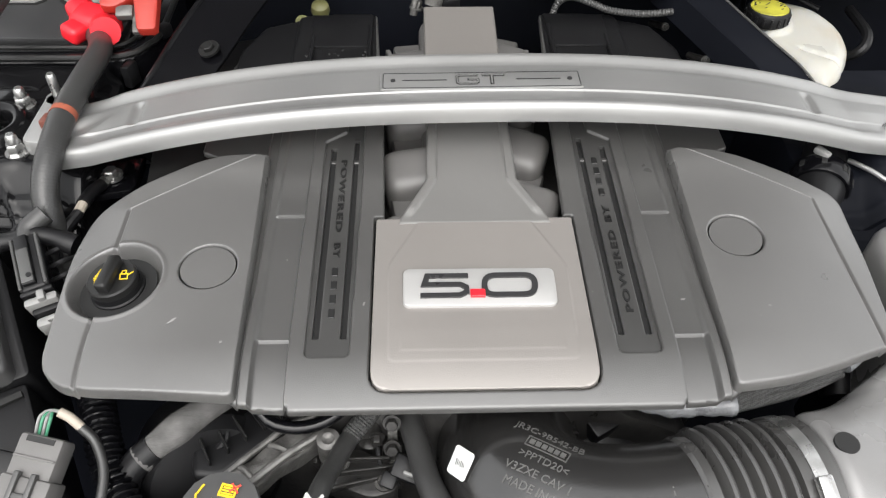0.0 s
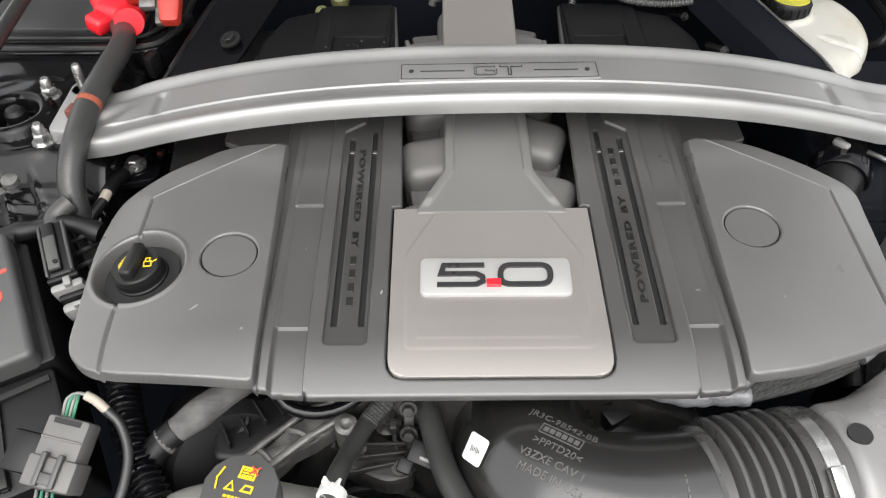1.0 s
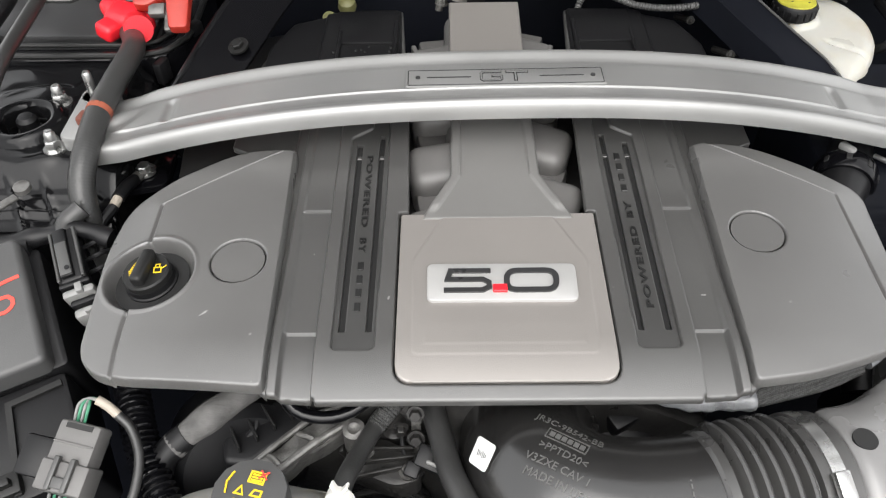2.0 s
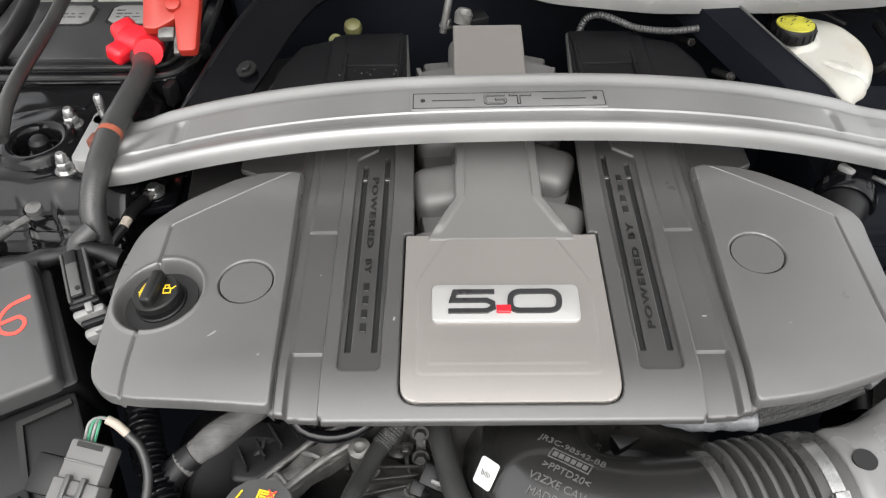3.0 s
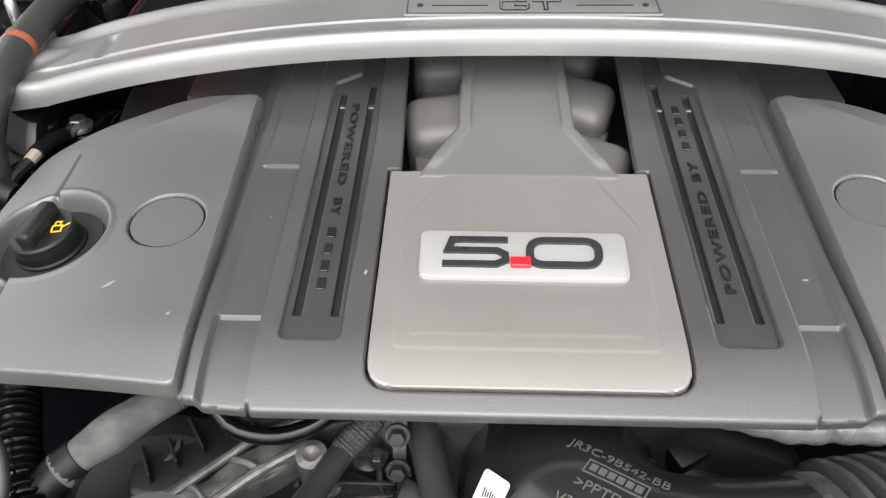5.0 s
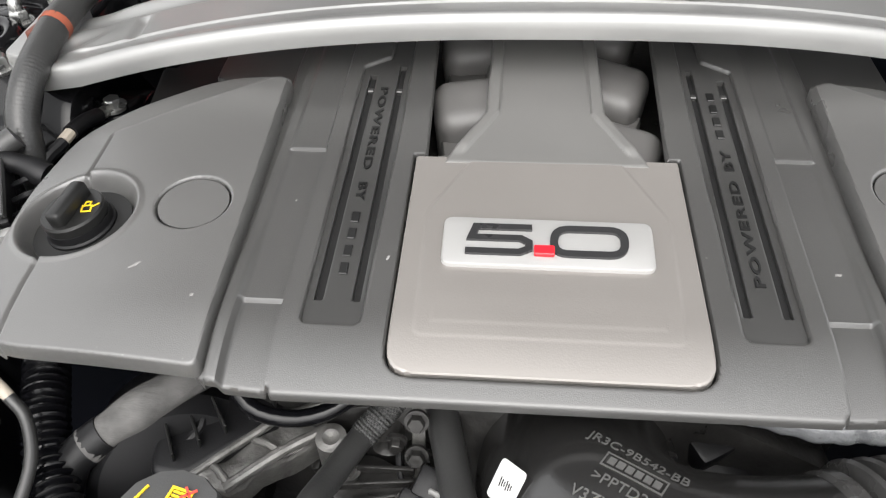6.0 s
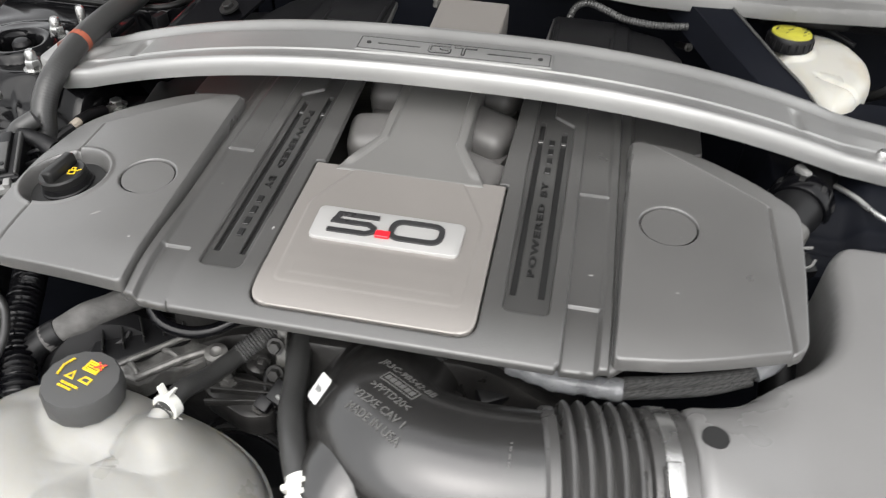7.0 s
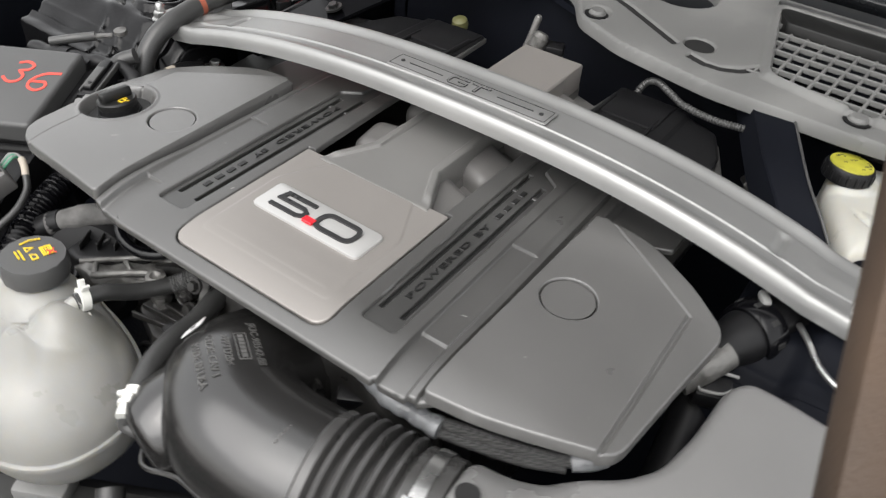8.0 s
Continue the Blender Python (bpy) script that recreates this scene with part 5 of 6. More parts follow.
def build_connectors():
    c = thing("sensor_connector", (-0.36, 0.46, 0.82), "black wiring connector with a pale locking band", "connector")
    m = pose(-0.3735, 0.476, 0.843, 12, -6, 22)
    part("shell", joined(block((0.021, 0.056, 0.022), m, 0.003, 3), block((0.011, 0.050, 0.006), m @ pose(-0.002, 0.001, 0.012), 0.0015)), M_BLACK, c)
    part("rail", block((0.0028, 0.052, 0.006), m @ pose(0.0100, 0.0, 0.010), 0.0008, 1), M_GREYCONN, c)
    part("rail", block((0.0028, 0.052, 0.006), m @ pose(-0.0100, 0.0, 0.010), 0.0008, 1), M_GREYCONN, c)
    part("face", block((0.0100, 0.034, 0.003), m @ pose(-0.002, -0.006, 0.0150), 0.001), M_GREYCONN, c, "grey satin face")
    part("screw", lathe([(0, 0), (0.0022, 0), (0.0022, 0.0008), (0, 0.0008)], m @ pose(0, -0.017, 0.0166), 14), M_BLACK, c)
    part("collar", block((0.026, 0.005, 0.024), m @ pose(0.001, -0.030, -0.001), 0.002), M_BLACK, c)
    part("lock", joined(block((0.027, 0.008, 0.022), m @ pose(0.002, -0.0375, -0.002), 0.003), block((0.006, 0.009, 0.006), m @ pose(0.004, -0.036, 0.010), 0.001)), M_PALE, c, "pale grey lock")
    part("gap", block((0.022, 0.006, 0.018), m @ pose(0.003, -0.0445, -0.006), 0.002), M_BLACK, c)
    part("plug", joined(block((0.025, 0.010, 0.020), m @ pose(0.004, -0.0525, -0.011), 0.004), block((0.012, 0.004, 0.006), m @ pose(0.008, -0.054, 0.0), 0.001)), M_PALE, c, "pale grey plug")
    part("boot", tube([(-0.383, 0.500, 0.852), (-0.384, 0.510, 0.856), (-0.372, 0.522, 0.862)], 0.009, 14, 0.003), M_RUBBER, c)
    for k in range(3):
        s = m @ Vector((0.011, 0.012 - 0.014 * k, -0.004))
        part("wire", tube([s, s + Vector((0.012, 0.004, 0.004)), s + Vector((0.018, 0.016, -0.004)), s + Vector((0.016, 0.03, -0.02))], 0.0022, 8, 0.003), M_BLACK, c)
    loom = thing("taped_loom", (-0.45, 0.50, 0.83), "taped black wiring loom beside the strut tower", "wiring loom")
    part("sleeve", tube([(-0.52, 0.485, 0.835), (-0.46, 0.492, 0.842), (-0.41, 0.500, 0.848), (-0.372, 0.505, 0.852), (-0.345, 0.500, 0.845)], lambda s, k: 0.0085 + 0.0010 * math.sin(s * 190), 14, 0.004), M_BLACK, loom)
    for x in (-0.47, -0.43):
        part("tape", tube([(x, 0.4915, 0.8405), (x + 0.016, 0.494, 0.843)], 0.0104, 14, 0.004), M_BLACK, loom)
    g = thing("grey_connector", (-0.31, 0.30, 0.79), "grey multi-pin connector with green and white wires", "connector")
    m = pose(-0.312, 0.303, 0.822, 22, 6, -12)
    part("shell", block((0.032, 0.052, 0.024), m, 0.003, 2), M_RUNNER, g)
    part("collar", block((0.036, 0.022, 0.028), m @ pose(0.001, -0.014, 0.001), 0.002), M_RUNNER, g)
    part("latch", joined(block((0.004, 0.024, 0.006), m @ pose(-0.005, -0.012, 0.016), 0.001), block((0.004, 0.024, 0.006), m @ pose(0.007, -0.012, 0.016), 0.001), block((0.014, 0.008, 0.005), m @ pose(0.001, -0.018, 0.0155), 0.001)), M_GREYCONN, g)
    part("rib", block((0.030, 0.0018, 0.0016), m @ pose(0, 0.010, 0.0124), 0.0005, 1), M_RUNNER, g)
    part("slot", block((0.020, 0.004, 0.001), m @ pose(0.0, 0.0225, 0.0120), 0), M_GAP_SHADE, g)
    part("side_plug", block((0.024, 0.030, 0.018), m @ pose(-0.028, -0.004, -0.004), 0.003), M_BLACK, g)
    for i, mat in enumerate((M_PALE, M_GREEN, M_PALE, M_GREEN)):
        s = m @ Vector((-0.010 + 0.0026 * i, 0.025, 0.002))
        part("wire", tube([s, s + Vector((0.004, 0.010, 0.010)), Vector((-0.306, 0.342 + 0.0008 * i, 0.843 - 0.0012 * i)), Vector((-0.298, 0.341, 0.840))], 0.0012, 8, 0.003), mat, g)
        e = m @ Vector((-0.008 + 0.004 * i, -0.027, 0.002))
        part("wire", tube([e, e + Vector((0.002, -0.012, -0.002)), e + Vector((0.006, -0.03, -0.02))], 0.0012, 8, 0.003), mat, g)
    part("beige_sleeve", tube([(-0.301, 0.3415, 0.841), (-0.294, 0.339, 0.838), (-0.286, 0.334, 0.832)], 0.0036, 12, 0.003), M_BEIGE, g, "beige wire sleeve")
    part("cable", tube([(-0.287, 0.3345, 0.8325), (-0.276, 0.326, 0.824), (-0.268, 0.306, 0.814), (-0.270, 0.280, 0.803), (-0.282, 0.258, 0.79)], 0.0036, 12, 0.004), M_RUBBER, g)


build_connectors()
bpy.data.objects["grey_connector"].matrix_basis = Matrix.Translation((-0.010, -0.006, 0)) @ bpy.data.objects["grey_connector"].matrix_basis


def tower_shape(side):
    cx, cy = (-0.452, 0.623) if side < 0 else (0.472, 0.623)

    def height(x, y):
        d = np.hypot(x - cx, y - cy)
        z = 0.868 - 0.020 * ease((0.575 - y) / 0.03) - 0.012 * ease((0.545 - y) / 0.012) + 0.006 * ease((y - 0.52) / 0.008) * ease((0.535 - y) / 0.008)
        z = z - 0.016 * ease(((x - cx) * -side * 1.0 - 0.075) / 0.02)
        z = z + 0.002 * ease((0.072 - d) / 0.010) + 0.009 * np.sqrt(np.clip(1 - ((d - 0.0295) / 0.0085) ** 2, 0, 1)) - 0.024 * ease((0.0225 - d) / 0.005)
        z = z + 0.0010 * np.sin(x * 95 + 1.3 * np.sin(y * 70)) * np.sin(y * 85 + 0.5)
        for k in range(4):
            bx, by = cx - side * (-0.03 + 0.03 * k), 0.552 + 0.004 * k
            z = z + 0.003 * ease(1 - np.abs((x - bx) + (y - by) * 0.5) / 0.005) * ease((0.565 - y) / 0.02)
        return z
    e = 0.098
    return moulded("tower", arcs([(cx - 0.15, 0.505), (cx + e * 1.0, 0.505), (cx + e, 0.60), (cx + e, 0.735), (cx - 0.15, 0.735)], 0.012), height, 0.0022, 0.004, 0.10)


def build_tower(side):
    cx = -0.452 if side < 0 else 0.472
    t = thing("strut_tower", (cx, 0.623, 0.80), "gloss black strut tower with a suspension top mount", "strut tower")
    part("dome", tower_shape(side), M_TOWER if side < 0 else M_BAY, t)
    part("shaft", lathe([(0, 0), (0.010, 0), (0.010, 0.020), (0.007, 0.024), (0, 0.025)], pose(cx - 0.002, 0.628, 0.852), 20), M_BLACK, t)
    part("shaft_nut", hexagon(0.013, 0.007, pose(cx - 0.002, 0.628, 0.853), 0.016), M_STEEL, t)
    for x, y in ((cx + 0.024, 0.657), (cx + 0.041, 0.584), (cx - 0.065, 0.606)):
        part("stud_nut", joined(hexagon(0.0080, 0.011, pose(x, y, 0.871), 0.0108), lathe([(0, 0.010), (0.0056, 0.010), (0.0053, 0.018), (0.0035, 0.021), (0, 0.021)], pose(x, y, 0.871), 16)), M_STEEL, t, "zinc flange nut")
    return t


left_tower = build_tower(-1)
left_tower.matrix_basis = Matrix.Translation((-0.008, 0.015, -0.003)) @ left_tower.matrix_basis
build_tower(1)
foot = thing("brace_foot", (-0.40, 0.63, 0.86), "silver brace foot with a brown plug and threaded stud", "bracket")
part("plate", prism(arcs([(-0.412, 0.598), (-0.372, 0.592), (-0.372, 0.676), (-0.410, 0.672)], 0.008), 0.866, 0.882, bevel=0.003), M_BRACE, foot)
part("lug", lathe([(0, 0), (0.013, 0), (0.012, 0.010), (0, 0.010)], pose(-0.397, 0.666, 0.872), 24), M_BRACE, foot)
part("stud", lathe([(0, 0), (0.0045, 0), (0.0045, 0.024), (0.003, 0.027), (0, 0.027)], pose(-0.397, 0.666, 0.882), 14), M_STEEL, foot)
part("brown_plug", block((0.011, 0.015, 0.010), pose(-0.392, 0.622, 0.886, 0, 0, -10), 0.002), M_BROWN, foot, "brown plastic plug")

gb = thing("ground_strap", (-0.35, 0.615, 0.82), "earth strap with a zinc eyelet bolt and dark sleeve", "earth strap")
part("tab", prism(arcs([(-0.385, 0.585), (-0.325, 0.600), (-0.325, 0.650), (-0.385, 0.64)], 0.008), 0.812, 0.820, bevel=0.002), M_GLOSS, gb)
part("bolt", hexagon(0.007, 0.008, pose(-0.350, 0.617, 0.823), 0.011), M_STEEL, gb)
part("eyelet", joined(block((0.014, 0.016, 0.003), pose(-0.356, 0.606, 0.823, 0, 0, -25), 0.001)), M_ALU, gb)
part("sleeve", tube([(-0.356, 0.601, 0.825), (-0.358, 0.582, 0.832), (-0.359, 0.562, 0.836)], 0.0062, 12, 0.003), M_BLACK, gb)
part("tip", tube([(-0.359, 0.562, 0.836), (-0.360, 0.551, 0.836)], 0.0048, 10, 0.003), M_BEIGE, gb, "frayed beige tip")
part("tail", tube([(-0.360, 0.552, 0.835), (-0.368, 0.53, 0.83), (-0.366, 0.51, 0.815)], 0.0052, 10, 0.003), M_BLACK, gb)
cl = thing("cable_lug", (-0.445, 0.543, 0.85), "dull metal cable lug on the tower flange", "cable lug")
part("lug", joined(lathe([(0, 0), (0.008, 0), (0.0075, 0.005), (0, 0.006)], pose(-0.437, 0.552, 0.858, 8, 0, 0), 16), block((0.009, 0.026, 0.003), pose(-0.448, 0.532, 0.858, 0, 0, -40), 0.001)), M_ALU, cl)
part("sleeve", tube([(-0.452, 0.527, 0.858), (-0.468, 0.508, 0.856), (-0.49, 0.492, 0.85)], 0.0055, 12, 0.003), M_GREYCONN, cl)

cable = hose("battery_cable", "thick black battery cable with an orange tape mark", "cable", [(-0.392, 0.795, 0.885), (-0.372, 0.752, 0.895), (-0.364, 0.720, 0.902), (-0.365, 0.665, 0.905), (-0.370, 0.618, 0.900), (-0.372, 0.570, 0.888), (-0.373, 0.546, 0.872), (-0.370, 0.530, 0.852), (-0.366, 0.522, 0.832), (-0.358, 0.510, 0.79)],
             lambda s, k: 0.0120 + (0.00009 * math.sin(s * 2100) if 0.62 < k < 0.95 else 0.0))
part("tape_mark", tube([(-0.3695, 0.6245, 0.9008), (-0.3702, 0.6180, 0.9000)], 0.0123, 24, 0.002), M_ORANGE, cable, "orange tape ring")
cable.matrix_basis = Matrix.Translation((-0.008, 0.005, -0.010)) @ cable.matrix_basis


def build_battery():
    b = thing("battery", (-0.49, 0.886, 0.70), "black car battery with pale cell covers and worn labels", "battery")
    part("case", block((0.235, 0.170, 0.175), (-0.490, 0.886, 0.768), 0.006), M_BATTERY, b)
    part("lid", block((0.226, 0.164, 0.012), (-0.490, 0.886, 0.858), 0.003), M_BATTERY, b)
    for x in (-0.514, -0.434):
        shape = [(x - 0.033, 0.884), (x - 0.024, 0.876), (x + 0.022, 0.876), (x + 0.031, 0.885), (x + 0.031, 0.916), (x + 0.023, 0.925), (x - 0.024, 0.925), (x - 0.033, 0.917)]
        part("cover_groove", prism(shape, 0.8630, 0.8646, bevel=0), M_GAP_SHADE, b, "black groove round a cell cover")
        inner = [(x - 0.001 + (a - x + 0.001) * 0.87, 0.9005 + (c - 0.9005) * 0.84) for a, c in shape]
        part("cell_cover", prism(inner, 0.8630, 0.8672, bevel=0.001), M_PALE, b, "pale grey cell cover")
        part("print", joined(*[block((0.004 + 0.003 * (i % 3), 0.0022, 0.0006), (x - 0.018 + 0.011 * (i % 4), 0.892 + 0.008 * (i // 4), 0.8674), 0) for i in range(9)]), M_GREYCONN, b)
    for x, w in ((-0.568, 0.040), (-0.520, 0.046), (-0.460, 0.062), (-0.402, 0.044)):
        part("label", block((w, 0.030, 0.0012), (x, 0.9505, 0.8645), 0.0004, 1), M_PALE, b, "pale worn printed label")
        part("print", joined(*[block((0.010 + 0.006 * (i % 2), 0.0030, 0.0005), (x - w * 0.28 + w * 0.28 * (i % 3), 0.942 + 0.008 * (i // 3), 0.8653), 0) for i in range(8)]), M_GREYCONN, b)
    part("post", lathe([(0, 0), (0.010, 0), (0.009, 0.018), (0, 0.018)], pose(-0.388, 0.842, 0.862), 20), M_ALU, b)
    tray = thing("battery_tray", (-0.47, 0.88, 0.66), "black plastic battery tray with a rounded double rim", "battery tray")
    outer = arcs([(-0.66, 0.748), (-0.394, 0.750), (-0.348, 0.754), (-0.327, 0.800), (-0.330, 0.982), (-0.362, 1.017), (-0.66, 1.010)], [0.02, 0.02, 0.025, 0.03, 0.03, 0.03, 0.03])
    inner = arcs([(-0.640, 0.768), (-0.398, 0.770), (-0.362, 0.774), (-0.347, 0.808), (-0.350, 0.972), (-0.372, 0.996), (-0.640, 0.990)], [0.02, 0.02, 0.02, 0.02, 0.02, 0.02, 0.03])
    part("wall", moulded("tray", outer, lambda x, y: 0.870 + 0.0 * x, 0.0022, 0.004, 0.09, holes=[inner]), M_GLOSS, tray)
    for line, r in ((outer, 0.0036), (inner, 0.0026)):
        part("rim", tube([(x, y, 0.8725) for x, y in line[::3] + line[:1]], r, 10, 0.01), M_GREYBLACK, tray, "dusty raised rim")
    part("ledge", block((0.26, 0.018, 0.006), (-0.52, 0.736, 0.852), 0.002), M_GREYBLACK, tray)
    for x in (-0.575, -0.515, -0.455):
        part("clip", block((0.014, 0.020, 0.010), (x, 0.735, 0.852), 0.002), M_BLACK, tray)
    part("end_clip", block((0.016, 0.012, 0.014), pose(-0.327, 0.806, 0.872, 0, 0, 60), 0.002), M_BLACK, tray, "black moulded clip on the rim")
    part("end_clip", block((0.010, 0.018, 0.026), pose(-0.352, 0.742, 0.858, 0, 0, -20), 0.002), M_BLACK, tray, "black moulded clip on the rim")
    # folded black cable by the battery
    ring_cable = thing("cable_loop", (-0.575, 0.80, 0.87), "thick black cable looping beside the battery", "cable")
    part("sleeve", tube([(-0.62, 0.90, 0.86), (-0.590, 0.925, 0.890), (-0.560, 0.918, 0.900), (-0.545, 0.885, 0.898), (-0.548, 0.840, 0.888), (-0.560, 0.800, 0.875), (-0.575, 0.770, 0.855)], 0.0105, 16, 0.005), M_BLACK, ring_cable)


build_battery()


def boot_shape():
    """A soft terminal boot with two folded wings."""
    return joined(block((0.044, 0.036, 0.030), pose(-0.398, 0.802, 0.886, 12, 0, -22), 0.010, 3), block((0.030, 0.030, 0.024), pose(-0.416, 0.820, 0.888, 10, -15, 30), 0.009, 3),
                  block((0.024, 0.024, 0.020), pose(-0.414, 0.784, 0.884, 0, 12, -32), 0.006, 3), block((0.030, 0.024, 0.022), pose(-0.382, 0.796, 0.886, 0, 0, -40), 0.008, 3),
                  tube([(-0.384, 0.789, 0.886), (-0.376, 0.770, 0.892)], 0.0155, 16, 0.004))


boot = thing("terminal_boot", (-0.40, 0.80, 0.87), "bright red rubber boot on the battery terminal", "terminal boot")
part("boot", boot_shape(), M_RED, boot, sharp=60)

jc = thing("jumper_clamp", (-0.36, 0.80, 0.88), "red jump-lead clamp gripping the battery terminal", "clamp")
mj = pose(-0.345, 0.785, 0.905, 28, 0, 4)
part("arm", prism(arcs([(0.003, -0.024), (0.023, -0.024), (0.026, 0.030), (0.028, 0.122), (0.030, 0.230), (0.008, 0.230), (0.006, 0.122), (0.001, 0.066), (-0.005, 0.050), (-0.002, 0.020)], 0.005), -0.005, 0.007, mj, 0.003), M_CLAMP_RED, jc, "red moulded arm with jaw")
part("arm", prism(arcs([(-0.022, 0.006), (-0.037, 0.008), (-0.038, 0.053), (-0.040, 0.121), (-0.046, 0.230), (-0.025, 0.230), (-0.021, 0.121), (-0.013, 0.066), (0.004, 0.050), (0.004, 0.022), (-0.008, 0.014)][::-1], 0.005), -0.008, 0.004, mj, 0.003), M_CLAMP_RED, jc, "red moulded arm with jaw")
part("pivot", lathe([(0, 0), (0.0085, 0), (0.008, 0.004), (0.004, 0.005), (0, 0.005)], mj @ pose(-0.003, 0.034, 0.006), 24), M_CLAMP_RED, jc)
part("tooth", joined(block((0.018, 0.014, 0.010), mj @ pose(-0.012, 0.004, -0.004), 0.002), block((0.008, 0.030, 0.006), mj @ pose(0.000, -0.006, -0.006), 0.001)), M_ALU, jc, "bare metal jaw insert")
jl = hose("jump_lead", "dark grey jump-lead cable crossing the battery", "cable", [(-0.470, 0.60, 0.905), (-0.476, 0.66, 0.918), (-0.478, 0.79, 0.922), (-0.484, 0.90, 0.925), (-0.487, 0.985, 0.925), (-0.50, 1.10, 0.96)], 0.0075)


# ---- braces to the cowl, both sides ----
def plate_between(left, right, thick):
    """A folded sheet strip between two edges."""
    bm = bmesh.new()
    a, b = [bm.verts.new(p) for p in left], [bm.verts.new(p) for p in right]
    for i in range(len(left) - 1):
        bm.faces.new((a[i], a[i + 1], b[i + 1], b[i]))
    bmesh.ops.recalc_face_normals(bm, faces=bm.faces)
    bmesh.ops.solidify(bm, geom=bm.faces[:], thickness=thick)
    return bm


arm = thing("cowl_stay", (-0.26, 0.75, 0.86), "gloss black sheet steel stay from strut tower to cowl", "stay")
outer_l = spline([(-0.345, 0.640, 0.858), (-0.318, 0.690, 0.880), (-0.289, 0.762, 0.905), (-0.262, 0.815, 0.922), (-0.235, 0.853, 0.930), (-0.185, 0.888, 0.936)], 0.02)
inner_l = spline([(-0.300, 0.600, 0.850), (-0.272, 0.660, 0.868), (-0.238, 0.722, 0.892), (-0.213, 0.780, 0.908), (-0.188, 0.822, 0.920), (-0.145, 0.856, 0.930)], 0.02)
k = min(len(outer_l), len(inner_l))
part("web", plate_between(outer_l[:k - 1] + outer_l[-1:], inner_l[:k - 1] + inner_l[-1:], 0.004), M_GLOSS, arm)
part("edge_flange", tube(outer_l, 0.0030, 8, 0.01), M_GLOSS, arm)
part("bolt", hexagon(0.0066, 0.006, pose(-0.256, 0.724, 0.899, 14, -12, 0), 0.0112), M_GREYBLACK, arm, "dark flange bolt")
part("tip", prism(arcs([(-0.236, 0.850), (-0.150, 0.842), (-0.132, 0.872), (-0.180, 0.904), (-0.222, 0.890)], 0.010), 0.930, 0.938, bevel=0.002), M_BRACE, arm, "bare metal tip")
part("tip_bolt", hexagon(0.008, 0.008, pose(-0.207, 0.872, 0.939), 0.012), M_GREYBLACK, arm)
part("tip_block", block((0.026, 0.022, 0.020), pose(-0.163, 0.872, 0.947, 0, 0, -8), 0.003), M_BLACK, arm)
arm.matrix_basis = Matrix.Translation((-0.007, 0.016, -0.009)) @ arm.matrix_basis

arm = thing("cowl_stay", (0.31, 0.74, 0.86), "gloss black sheet steel stay from strut tower to cowl", "stay")
stay_l = [(0.228, 0.862, 0.920), (0.245, 0.823, 0.916), (0.280, 0.751, 0.905), (0.306, 0.712, 0.894), (0.322, 0.694, 0.882)]
stay_r = [(0.268, 0.862, 0.922), (0.287, 0.818, 0.917), (0.325, 0.738, 0.905), (0.350, 0.700, 0.895), (0.366, 0.684, 0.882)]
part("web", plate_between(stay_l, stay_r, 0.004), M_BAY, arm)
part("side", plate_between(stay_l, [(x - 0.004, y - 0.004, z - 0.03) for x, y, z in stay_l], 0.003), M_BAY, arm)
# thin grey bar paints the highlight along the stay's edge
part("lip", tube([(x + 0.0005, y, z + 0.001) for x, y, z in stay_r], 0.0013, 8, 0.01), M_GREYCONN, arm, "grey line painting the highlight on the edge")


